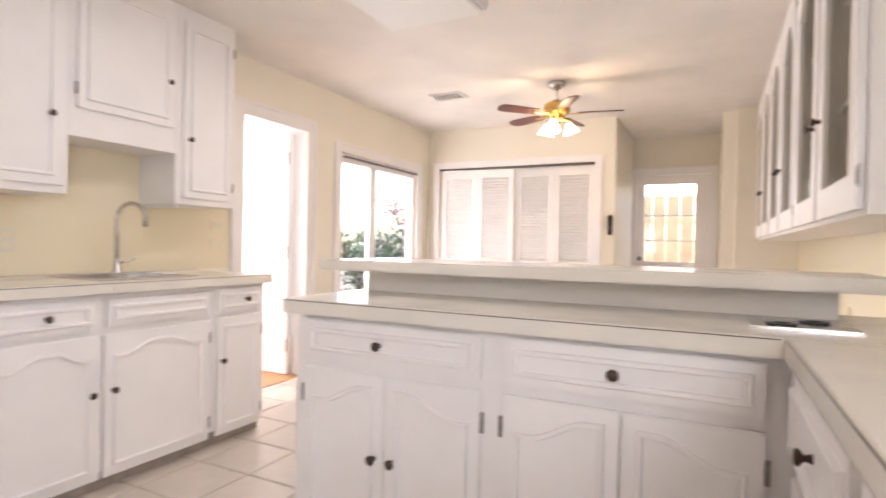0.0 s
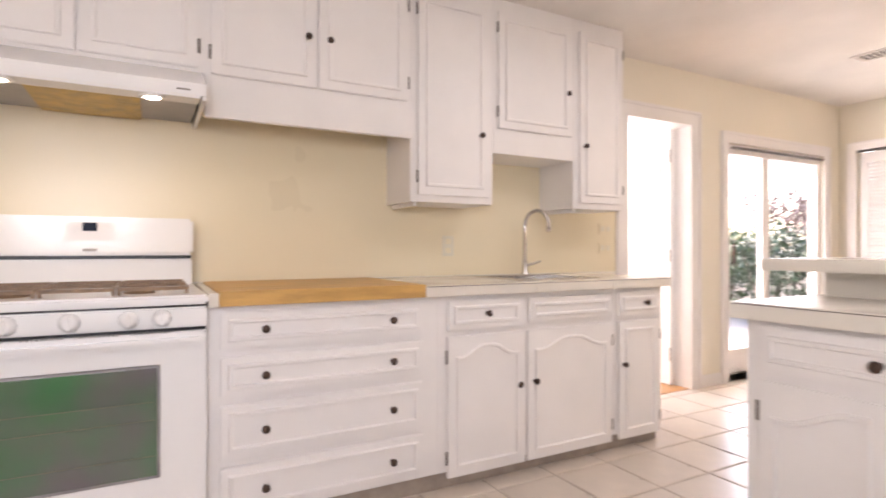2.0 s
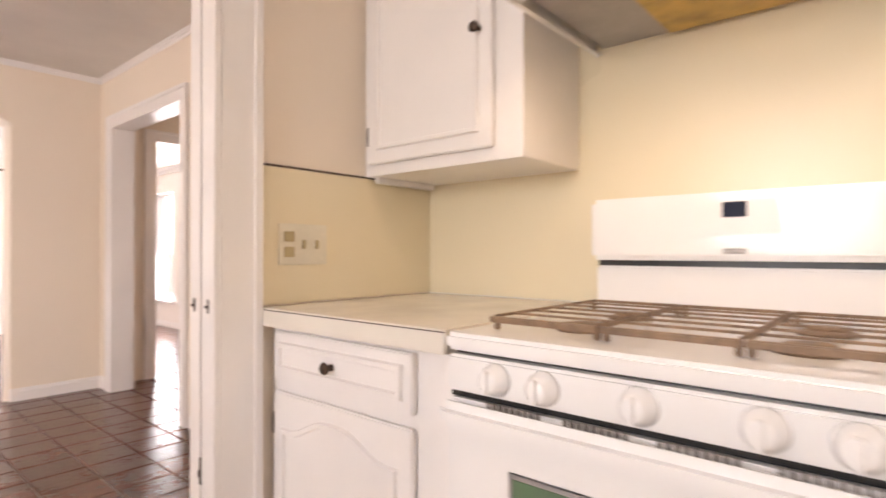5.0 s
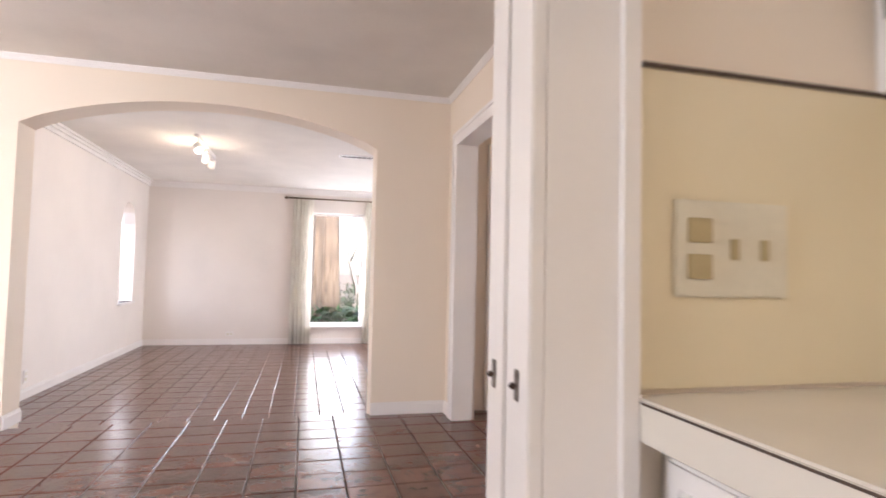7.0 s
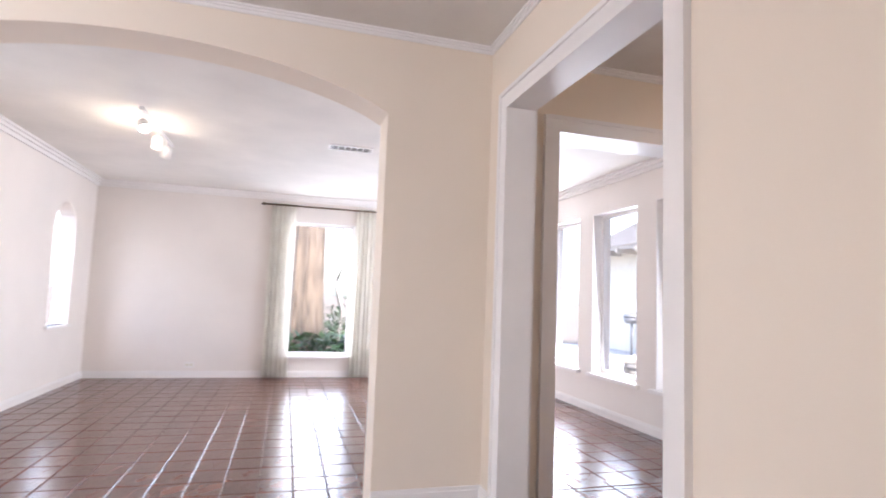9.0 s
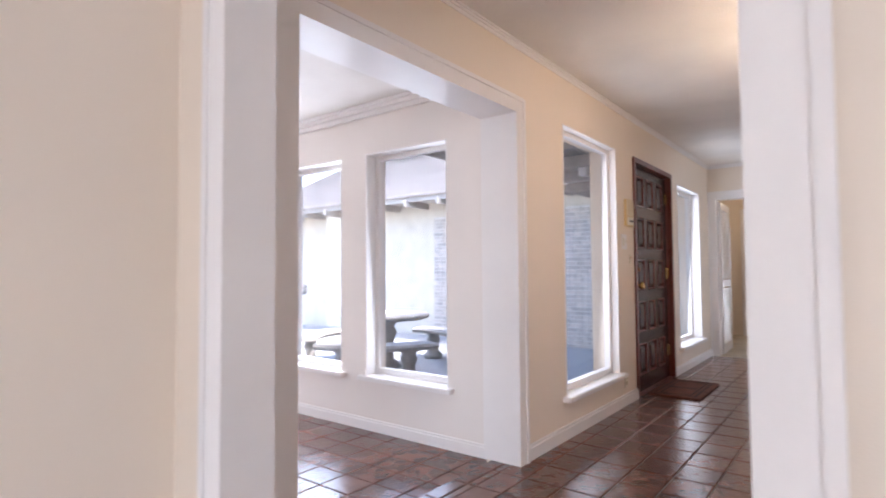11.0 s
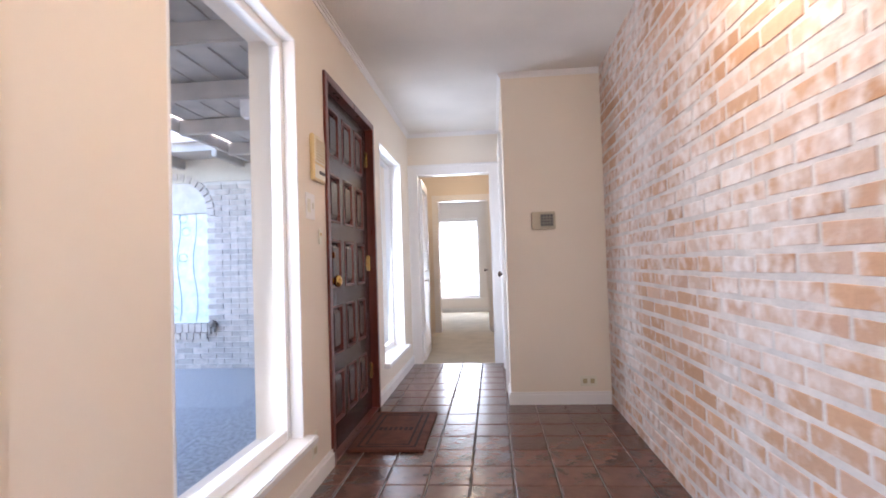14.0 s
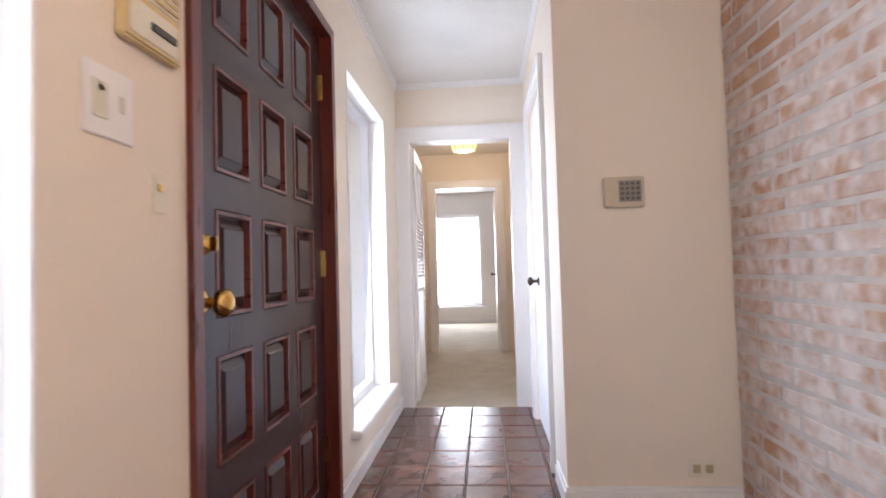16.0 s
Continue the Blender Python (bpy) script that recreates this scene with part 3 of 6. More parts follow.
LF = -0.15
for args in (("x", -2.15, 1, -2.29, -0.47), ("x", -2.15, 1, -3.85, -3.7), ("y", -3.85, 1, -2.15, AX0), ("y", -3.85, 1, AX1, 3.2), ("y", -3.86, 1, -6.1, -4.17),
             ("y", -3.86, 1, -9.0, -7.28), ("x", -7.315, 1, -2.89, -2.18), ("y", -2.89, -1, -7.62, -7.3), ("x", W, 1, 4.66, 4.91), ("x", W, 1, 6.5, 6.69), ("x", 3.2, -1, -3.85, -0.5)):
    baseboard("baseboard", *args)
for args in (("x", -4.45, 1, -9.16, -4.08, LF), ("y", -9.16, 1, -4.45, 1.336, LF), ("x", 1.336, -1, -9.16, -4.08, LF), ("y", -4.08, -1, AX1, 1.336, LF), ("x", AX1, -1, -4.08, -3.85), ("y", -4.08, -1, -2.29, AX0, LF)):
    baseboard("baseboard", *args)
for args in (("x", -15.08, 1, -6, -1), ("y", -4.2, 1, -11.6, -9.12), ("y", -2.7, -1, -11.6, -9.12)):
    baseboard("baseboard", *args)
for args in (("x", -2.15, 1, -3.85, -0.47), ("y", -3.85, 1, -2.15, 3.2), ("y", -3.86, 1, -9.0, -2.29), ("x", -7.315, 1, -2.89, -2.18), ("x", -9.0, 1, -3.86, -2.89), ("y", -2.89, -1, -9.0, -7.3)):
    crown("crown_moulding", *args)
for args in (("x", -4.45, 1, -9.16, -4.08), ("y", -9.16, 1, -4.45, 1.336), ("x", 1.336, -1, -9.16, -4.08), ("y", -4.08, -1, -4.45, 1.336)):
    crown("crown_moulding", *args, s=0.085, h=0.085)


def casing(name, axis, d, side, a, b, top, w=0.075, z=0.0, depth=0.0, mat=None, label="white painted door casing"):
    """Casing round an opening a..b on the face d, with the jamb lining of that depth."""
    bm = bmesh.new()
    f, g = sorted((d, d + side * 0.018))
    f2, g2 = sorted((d, d + side * 0.026))
    for p, q, z0, z1 in ((a - w, a, z, top + w), (b, b + w, z, top + w), (a, b, top, top + w)):
        add_box(bm, *((f, g, p, q, z0, z1) if axis == "x" else (p, q, f, g, z0, z1)))
    for p, q, z0, z1 in ((a - w - 0.004, a - w + 0.018, z, top + w), (b + w - 0.018, b + w + 0.004, z, top + w), (a - w + 0.018, b + w - 0.018, top + w - 0.018, top + w + 0.004)):
        add_box(bm, *((f2, g2, p, q, z0, z1) if axis == "x" else (p, q, f2, g2, z0, z1)))
    if depth:
        e, h = sorted((d + side * 0.018, d - side * depth))
        for p, q, z0, z1 in ((a, a + 0.014, z, top), (b - 0.014, b, z, top), (a + 0.014, b - 0.014, top - 0.014, top)):
            add_box(bm, *((e, h, p, q, z0, z1) if axis == "x" else (p, q, e, h, z0, z1)))
    return tagged(part(name, finish(bm), mat or M_TRIM), label, "", "", "structure")


casing("trim_dining_opening", "x", -2.15, 1, -3.6, -2.4, 2.02, depth=0.14)
casing("trim_dining_opening_back", "x", -2.29, -1, -3.6, -2.4, 2.02)
casing("trim_living_opening", "y", -3.86, 1, -4.09, -2.55, 2.02, depth=0.23)
casing("trim_end_door", "x", -9.0, 1, -3.775, -2.99, 2.0, w=0.09, depth=0.13)
casing("trim_closet_door", "y", -2.89, -1, -8.65, -7.78, 2.03)
casing("trim_side_room", "x", W, 1, 3.86, 4.56, 2.03, w=0.09, depth=0.14)
casing("trim_far_door", "x", -11.6, 1, -3.82, -3.04, 2.02, depth=0.13)
casing("trim_closet", "y", 6.69, -1, -2.0, -0.22, 1.99, w=0.07, depth=0.0)
casing("trim_garden_door", "y", 7.95, -1, 0.02, 0.84, 2.0, w=0.07, depth=0.1)
casing("trim_kitchen_door", "y", -0.354, 1, -1.33, -0.5, 2.05, w=0.11, depth=0.0)
casing("trim_kitchen_door_back", "y", -0.452, -1, -1.33, -0.5, 2.05, w=0.08)
bm = bmesh.new()
for b in ((-1.33, -1.312, -0.47, -0.413), (-1.33, -1.312, -0.404, -0.336), (-0.515, -0.5, -0.47, -0.336)):
    add_box(bm, *b, 0, 2.05)
tagged(part("door_jamb", finish(bm, 0.002), M_TRIM), "white door jamb with a pocket slot", "", "", "structure")


# ---- windows ----
def window(name, axis, d, side, a, b, z0, z1, label, sill=True, glass_mat=None, frame_w=0.045, jamb=0.13):
    """A fixed window: frame set jamb deep in the wall, pane, and inner sill. side points into the room."""
    w = thing(name, (d, (a + b) / 2, z0) if axis == "x" else ((a + b) / 2, d, z0), label, "", "", "structure")
    def bx(n, p, q, e, f, lo, hi, mat=M_TRIM, bev=0.003):
        e, f = sorted((d + side * e, d + side * f))
        return boxpart(n, (e, f, p, q, lo, hi) if axis == "x" else (p, q, e, f, lo, hi), mat, w, bev)
    e0, e1 = -jamb - 0.03, -jamb + 0.02
    z0 += 0.006
    bx("frame_side", a, a + frame_w, e0, e1, z0, z1)
    bx("frame_side", b - frame_w, b, e0, e1, z0, z1)
    bx("frame_top", a + frame_w, b - frame_w, e0, e1, z1 - frame_w, z1)
    bx("frame_bottom", a + frame_w, b - frame_w, e0, e1, z0, z0 + frame_w)
    t = 0.02
    bx("reveal", a, a + 0.012, -jamb + 0.021, 0.004, z0, z1)
    bx("reveal", b - 0.012, b, -jamb + 0.021, 0.004, z0, z1)
    bx("reveal", a + 0.012, b - 0.012, -jamb + 0.021, 0.004, z1 - 0.012, z1)
    p = bx("pane", a + frame_w, b - frame_w, -jamb - 0.012, -jamb - 0.006, z0 + frame_w, z1 - frame_w, glass_mat or M_GLASS, 0)
    p.visible_shadow = False
    if sill:
        s = boxpart("window_sill", ((min(d - side * jamb, d + side * 0.055), max(d - side * jamb, d + side * 0.055), a - 0.05, b + 0.05, z0 - 0.035, z0) if axis == "x" else (a - 0.05, b + 0.05, min(d - side * jamb, d + side * 0.055), max(d - side * jamb, d + side * 0.055), z0 - 0.035, z0)), M_TRIM, w, 0.006)
    return w


for i, (a, b) in enumerate(((-5.46, -4.63), (-6.56, -5.74), (-7.66, -6.84), (-8.76, -7.94))):
    window("window_court_%d" % (i + 1), "x", -4.45, 1, a, b, 0.27, 2.05, "tall white fixed window over the courtyard")
window("window_entry", "y", -3.86, 1, -5.695, -4.71, 0.27, 2.08, "tall white fixed window beside the entry door", jamb=0.075, frame_w=0.045)
window("window_hall_end", "y", -3.86, 1, -8.5, -7.52, 0.27, 2.02, "tall white fixed window with daylight", jamb=0.12)
window("window_living_south", "y", -9.16, 1, -2.06, -1.16, 0.14, 2.06, "tall white window onto a tree and shrubs", jamb=0.12)
window("window_bedroom", "x", -15.08, 1, -4.15, -3.28, 0.3, 2.05, "bright bedroom window", jamb=0.08)
# unseen window, added so that light reaches the dining walls
window("added_window_dining", "y", -0.47, -1, 1.75, 3.1, 0.3, 2.1, "unseen white window added to light the dining room", jamb=0.06)
# added window behind the start position, never in view
window("added_window_kitchen", "x", 1.55, -1, -0.2, 0.9, 1.05, 2.05, "unseen white window added above the counter for fill light", jamb=0.06)
bl = thing("blind", (-15.12, -3.715, 2.0), "white blind over the bedroom window, slats glowing for daylight", "blind")
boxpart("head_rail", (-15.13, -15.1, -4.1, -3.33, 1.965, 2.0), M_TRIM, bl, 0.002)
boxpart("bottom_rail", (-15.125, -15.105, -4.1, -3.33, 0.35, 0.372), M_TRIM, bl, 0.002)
# slats glow by emission to stand for a daylit window
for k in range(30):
    boxpart("slat", (-15.122, -15.117, -4.1, -3.33, 0.375 + k * 0.053, 0.424 + k * 0.053), M_BLIND_GLOW, bl, 0)

# sliding glass door
sd = thing("glass_door", (W, 5.7, 0.06), "white sliding glass door onto the garden", "door", "", "structure")
for n, b in (("door_frame", (W - 0.1, W - 0.02, 5.0, 5.06, 0.06, 1.93)), ("door_frame", (W - 0.1, W - 0.02, 6.34, 6.4, 0.06, 1.93)), ("door_frame", (W - 0.1, W - 0.02, 5.06, 6.34, 1.85, 1.93)), ("threshold", (W - 0.1, W - 0.02, 5.06, 6.34, 0.06, 0.1)),
             ("stile", (W - 0.075, W - 0.03, 5.52, 5.62, 0.1, 1.85)), ("stile", (W - 0.09, W - 0.076, 5.62, 5.7, 0.1, 1.85)), ("bottom_rail", (W - 0.075, W - 0.03, 5.06, 5.52, 0.1, 0.25)), ("bottom_rail", (W - 0.09, W - 0.05, 5.7, 6.34, 0.1, 0.25))):
    boxpart(n, b, M_TRIM, sd)
for y0, y1, x in ((5.06, 5.52, W - 0.05), (5.7, 6.34, W - 0.07)):
    p = boxpart("pane", (x - 0.003, x + 0.003, y0, y1, 0.25, 1.85), M_GLASS, sd, 0)
    p.visible_shadow = False
boxpart("head_rail", (W + 0.0, W + 0.035, 5.04, 6.36, 1.885, 1.90), M_VENT, sd, 0.004, "dark blind track")
boxpart("door_pull", (W - 0.03, W - 0.005, 5.1, 5.125, 0.95, 1.12), M_KNOB, sd, 0.004, "dark pull handle")
casing("trim_glass_door", "x", W, 1, 5.0, 6.4, 1.93, w=0.085, z=0.0)
boxpart("step_panel", (W - 0.12, W - 0.0, 5.0, 6.4, 0.0, 0.06), M_TRIM, sd, 0.002)

# open door of the side room
d = thing("side_room_door", (W - 0.1, 4.5, 0), "white panelled door standing open into the side room", "door")
boxpart("door_leaf", (W - 0.85, W - 0.12, 4.48, 4.518, 0.012, 2.01), M_TRIM, d)
for z in (0.2, 0.75, 1.3):
    boxpart("door_panel", (W - 0.75, W - 0.22, 4.472, 4.479, z, z + 0.42), M_TRIM, d, 0.003)
for z in (0.25, 1.02, 1.8):
    boxpart("hinge", (W - 0.128, W - 0.118, 4.47, 4.48, z - 0.05, z + 0.05), M_HINGE, d, 0.001)
k = part("knob", lathe([(0, 0), (0.025, 0), (0.024, 0.008), (0.01, 0.012), (0.01, 0.03), (0.026, 0.045), (0.026, 0.06), (0.012, 0.07), (0, 0.071)], 16, pose(W - 0.79, 4.48, 0.94, 90, 0, 0)), M_BRASS, d)

# ---- kitchen cabinets ----
FX, UX = -1.49, -1.83
MB, MU = at_plane(FACE_WEST, FX), at_plane(FACE_WEST, UX)


def base_cabinet(y0, y1, label, fronts, group="base cabinets"):
    c = thing("base_cabinet", ((W + FX) / 2, (y0 + y1) / 2, 0), label, "cabinet", group)
    boxpart("body", (W, FX, y0, y1, 0.085, 0.866), M_CAB, c, 0.002)
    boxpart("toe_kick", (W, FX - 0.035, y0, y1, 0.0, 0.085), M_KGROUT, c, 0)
    for f in fronts:
        front(c, MB, **f)
    return c


def upper_cabinet(y0, y1, z0, z1, label, fronts):
    c = thing("wall_cabinet", (W, (y0 + y1) / 2, z0), label, "cabinet", "wall cabinets")
    boxpart("body", (W, UX, y0, y1, z0, z1), M_CAB, c, 0.002)
    for f in fronts:
        front(c, MU, **f)
    return c


DR = dict(name="drawer_front", inset=0.035)
base_cabinet(-0.354, 0.314, "white painted cabinet in the corner beside the stove", [dict(u0=-0.32, u1=0.2, v0=0.72, v1=0.852, knob=(-0.07, 0.786), **DR), dict(u0=-0.32, u1=0.2, v0=0.1, v1=0.69, style="ogee", knob=(0.165, 0.45), hinge=-1)])
base_cabinet(1.094, 2.02, "white cabinet of four wide drawers under a wooden board", [dict(u0=1.135, u1=1.945, v0=a, v1=b, knob=((1.29, (a + b) / 2), (1.8, (a + b) / 2)), **DR) for a, b in ((0.71, 0.845), (0.535, 0.68), (0.31, 0.505), (0.1, 0.28))])
base_cabinet(2.02, 3.075, "white sink cabinet with arched mouldings", [dict(u0=2.07, u1=2.47, v0=0.71, v1=0.845, knob=(2.27, 0.78), **DR), dict(u0=2.51, u1=3.05, v0=0.72, v1=0.84, **DR),
             dict(u0=2.065, u1=2.487, v0=0.06, v1=0.685, style="ogee", knob=(2.445, 0.435), hinge=-1), dict(u0=2.5, u1=3.05, v0=0.06, v1=0.685, style="ogee", knob=(2.54, 0.44), hinge=1)])
base_cabinet(3.075, 3.44, "narrow white end cabinet with a drawer", [dict(u0=3.1, u1=3.41, v0=0.715, v1=0.845, knob=(3.295, 0.782), **DR), dict(u0=3.1, u1=3.41, v0=0.06, v1=0.69, knob=(3.13, 0.46), hinge=1)])

upper_cabinet(-0.354, 0.25, 1.31, CZ, "white wall cabinet in the corner", [dict(u0=-0.32, u1=0.165, v0=1.345, v1=2.36, knob=(0.12, 1.665), hinge=-1)])
upper_cabinet(0.25, 1.11, 1.80, CZ, "white wall cabinet above the range hood", [dict(u0=0.275, u1=0.665, v0=1.815, v1=2.36, knob=(0.62, 2.02), hinge=-1), dict(u0=0.677, u1=1.085, v0=1.815, v1=2.36, knob=(0.725, 2.02), hinge=1)])
c = upper_cabinet(1.11, 2.05, 1.775, CZ, "white wall cabinet with a deep valance", [dict(u0=1.135, u1=1.575, v0=1.8, v1=2.36, knob=(1.535, 2.02), hinge=-1), dict(u0=1.587, u1=2.03, v0=1.8, v1=2.36, knob=(1.635, 2.02), hinge=1)])
boxpart("valance", (UX - 0.02, UX + 0.012, 1.11, 2.05, 1.62, 1.78), M_CAB, c, 0.003)
upper_cabinet(2.05, 2.535, 1.31, CZ, "tall white wall cabinet beside the sink", [dict(u0=2.085, u1=2.505, v0=1.345, v1=2.36, knob=(2.45, 1.67), hinge=-1)])
upper_cabinet(2.535, 3.1, 1.59, CZ, "short white wall cabinet above the sink", [dict(u0=2.565, u1=3.08, v0=1.725, v1=2.36, knob=(3.04, 1.97), hinge=-1)])
upper_cabinet(3.1, 3.51, 1.31, CZ, "tall white wall cabinet at the end of the row", [dict(u0=3.14, u1=3.485, v0=1.345, v1=2.36, knob=(3.175, 1.68), hinge=1)])
for y0, y1, z in ((-0.354, 0.25, 1.31), (2.05, 2.535, 1.31), (3.1, 3.51, 1.31)):
    structure("light_rail", [(W + 0.02, UX - 0.02, y0 + 0.02, y0 + 0.045, z - 0.02, z)], M_CAB, "thin white rail under a wall cabinet", 0.004)
structure("backsplash", [(W, W + 0.004, -0.35, 3.78, 0.92, 1.82)], M_SPLASH, "glossy cream laminate backsplash")
structure("backsplash_side", [(W + 0.004, -1.44, -0.354, -0.350, 0.92, 1.305)], M_SPLASH, "glossy cream laminate backsplash")
structure("backsplash_strip", [(W + 0.004, -1.44, -0.354, -0.347, 1.305, 1.311)], M_SEAM, "thin dark seam along the backsplash")

# ---- worktops ----
def worktop(name, boxes, label, edge=()):
    t = thing(name, ((boxes[0][0] + boxes[0][1]) / 2, (boxes[0][2] + boxes[0][3]) / 2, boxes[0][4]), label, "worktop")
    for b in boxes:
        boxpart("slab", b, M_COUNTER, t, 0.003)
    for b in edge:
        boxpart("seam", b, M_SEAM, t, 0)
    return t


EX = -1.445
worktop("corner_worktop", [(W + 0.004, EX, -0.35, 0.313, 0.866, 0.915)], "almond laminate worktop in the corner", [(EX - 0.002, EX + 0.0012, -0.34, 0.312, 0.909, 0.9115)])
worktop("sink_worktop", [(W + 0.004, EX, 1.945, 2.53, 0.866, 0.915), (W + 0.004, EX, 3.04, 3.47, 0.866, 0.915), (W + 0.004, -1.975, 2.53, 3.04, 0.866, 0.915), (-1.57, EX, 2.53, 3.04, 0.866, 0.915), (W + 0.004, EX, 1.094, 1.128, 0.866, 0.915)], "almond laminate worktop with an inset sink", [(EX - 0.002, EX + 0.0012, 1.95, 3.46, 0.909, 0.9115)])
b = thing("cutting_board", (-1.78, 1.53, 0.866), "honey-brown butcher block set into the worktop", "board")
for i in range(11):
    x0 = -2.13 + i * 0.0625
    boxpart("plank", (x0, x0 + 0.0618, 1.129, 1.944, 0.867, 0.921 + 0.0004 * (i % 2)), M_WOOD, b, 0.002)

# sink and tap
s = thing("kitchen_sink", (-1.77, 2.785, 0.9), "stainless steel sink let into the worktop", "sink")
bm = bmesh.new()
for q in ((-1.985, -1.56, 2.52, 2.545), (-1.985, -1.56, 3.025, 3.05), (-1.985, -1.955, 2.545, 3.025), (-1.59, -1.56, 2.545, 3.025)):
    add_box(bm, *q, 0.915, 0.921)
part("rim", finish(bm, 0.001), M_STEEL, s)
bm = bmesh.new()
for q in ((-1.955, -1.59, 2.545, 3.025, 0.735, 0.745), (-1.965, -1.955, 2.535, 3.035, 0.735, 0.915), (-1.59, -1.58, 2.535, 3.035, 0.735, 0.915), (-1.955, -1.59, 2.535, 2.545, 0.735, 0.915), (-1.955, -1.59, 3.025, 3.035, 0.735, 0.915)):
    add_box(bm, *q)
part("bowl", finish(bm), M_STEEL, s)
part("drain", lathe([(0, 0.745), (0.04, 0.745), (0.04, 0.749), (0.02, 0.747), (0, 0.747)], 16, pose(-1.77, 2.785, 0)), M_HINGE, s)
f = thing("kitchen_tap", (-2.03, 2.9, 0.915), "tall chrome gooseneck tap behind the sink", "tap")
part("spout", tube([(-2.03, 2.9, 0.915), (-2.03, 2.9, 1.2)] + [(-2.03 + 0.075 * (1 - math.cos(a)), 2.9 + 0.03 * (1 - math.cos(a)), 1.215 + 0.085 * math.sin(a)) for a in [math.pi * i / 10 for i in range(11)]] + [(-1.88, 2.96, 1.19)], 0.011, 10), M_STEEL, f)
part("collar", lathe([(0, 0.915), (0.028, 0.915), (0.028, 0.925), (0.017, 0.935), (0.016, 0.99), (0.011, 1.0), (0, 1.0)], 16, pose(-2.03, 2.9, 0)), M_STEEL, f)
part("lever", tube([(-2.03, 2.9, 0.97), (-2.01, 2.95, 0.985), (-1.995, 2.99, 1.0)], [0.008, 0.007, 0.005]), M_STEEL, f)
part("tip", lathe([(0, 0), (0.013, 0), (0.013, 0.02), (0, 0.02)], 12, pose(-1.88, 2.96, 1.175)), M_STEEL, f)


def wall_plate(name, m, w, h, holes, label, mat=None, hole_mat=None):
    """A cover plate in local u, v with small raised pieces (u, v, du, dv)."""
    p = thing(name, m.translation, label, name.replace("_", " "))
    bm = bmesh.new()
    add_box(bm, -w / 2, w / 2, -h / 2, h / 2, 0, 0.006)
    part("plate", finish(bm, 0.002, m), mat or M_PLATE, p)
    for u, v, du, dv in holes:
        bm = bmesh.new()
        add_box(bm, u - du / 2, u + du / 2, v - dv / 2, v + dv / 2, 0.006, 0.0095)
        part("socket" if dv > 0.02 else "switch", finish(bm, 0.001, m), hole_mat or M_SLOT, p)
    return p


FACE_NORTH = Matrix(((-1, 0, 0, 0), (0, 0, 1, 0), (0, 1, 0, 0), (0, 0, 0, 1)))
wall_plate("outlet", Matrix.Translation((W + 0.004, 2.43, 1.09)) @ FACE_WEST, 0.075, 0.118, ((0, 0.026, 0.034, 0.03), (0, -0.026, 0.034, 0.03)), "ivory duplex outlet on the backsplash", M_PLATE, M_SPLASH)
for z in (1.21, 1.08):
    wall_plate("outlet", Matrix.Translation((W + 0.004, 3.66, z)) @ FACE_WEST, 0.115, 0.075, ((0.026, 0, 0.03, 0.034), (-0.026, 0, 0.03, 0.034)), "ivory outlet plate near the doorway", M_SPLASH, M_PLATE)
wall_plate("switch_plate", Matrix.Translation((-1.585, -0.350, 1.088)) @ FACE_NORTH, 0.166, 0.118, ((0.045, 0, 0.012, 0.026), (0.0, 0, 0.012, 0.026), (-0.05, 0.022, 0.034, 0.03), (-0.05, -0.022, 0.034, 0.03)), "ivory plate with two switches and an outlet")

# ---- stove ----
def tray(y0, y1):
    b = bmesh.new()
    add_box(b, -1.528, -1.515, y0, y1, 0.928, 0.94)
    add_box(b, -1.99, -1.98, y0, y1, 0.935, 0.942)
    add_box(b, -1.98, -1.528, y0, y0 + 0.007, 0.936, 0.942)
    add_box(b, -1.98, -1.528, y1 - 0.007, y1, 0.936, 0.942)
    for x in (-1.978, -1.54):
        for y in (y0 + 0.001, y1 - 0.012):
            add_box(b, x, x + 0.011, y, y + 0.011, 0.913, 0.937)
    return b


st = thing("stove", (-1.8, 0.695, 0), "white enamel gas stove with brown grates", "stove")
SY0, SY1 = 0.318, 1.092
boxpart("body", (-2.1, -1.475, SY0, SY1, 0.03, 0.875), M_ENAMEL, st, 0.004)
boxpart("foot", (-2.0, -1.6, SY0 + 0.03, SY1 - 0.03, 0, 0.03), M_BLACK, st, 0)
boxpart("cooktop", (-2.1, -1.44, SY0 - 0.002, SY1 + 0.002, 0.88, 0.913), M_ENAMEL, st, 0.008)
# black strip under the cooktop edge, painted shade of the gap
boxpart("gap", (-1.478, -1.47, SY0 + 0.005, SY1 - 0.005, 0.871, 0.881), M_BLACK, st, 0)
MS = at_plane(FACE_WEST, -1.475)
bm = bmesh.new()
add_box(bm, SY0, SY1, 0.803, 0.872, 0, 0.03)
part("control_panel", finish(bm, 0.006, MS), M_ENAMEL, st)
for u in (0.434, 0.53, 0.69, 0.852, 0.95):
    k = part("knob", lathe([(0, 0.03), (0.03, 0.03), (0.029, 0.038), (0.024, 0.042), (0.021, 0.058), (0.015, 0.062), (0, 0.063)], 18, MS @ Matrix.Translation((u, 0.838, 0))), M_ENAMEL, st)
    boxpart("grip", (u - 0.005, u + 0.005, 0.818, 0.858, 0.058, 0.07), M_ENAMEL, k, 0.002, "", MS)
dr = boxpart("oven_door", (SY0 + 0.003, SY1 - 0.003, 0.2, 0.79, 0.0, 0.035), M_ENAMEL, st, 0.008, "", MS)
boxpart("handle", (SY0 + 0.002, SY1 - 0.002, 0.742, 0.79, 0.035, 0.07), M_ENAMEL, dr, 0.016, "", MS)
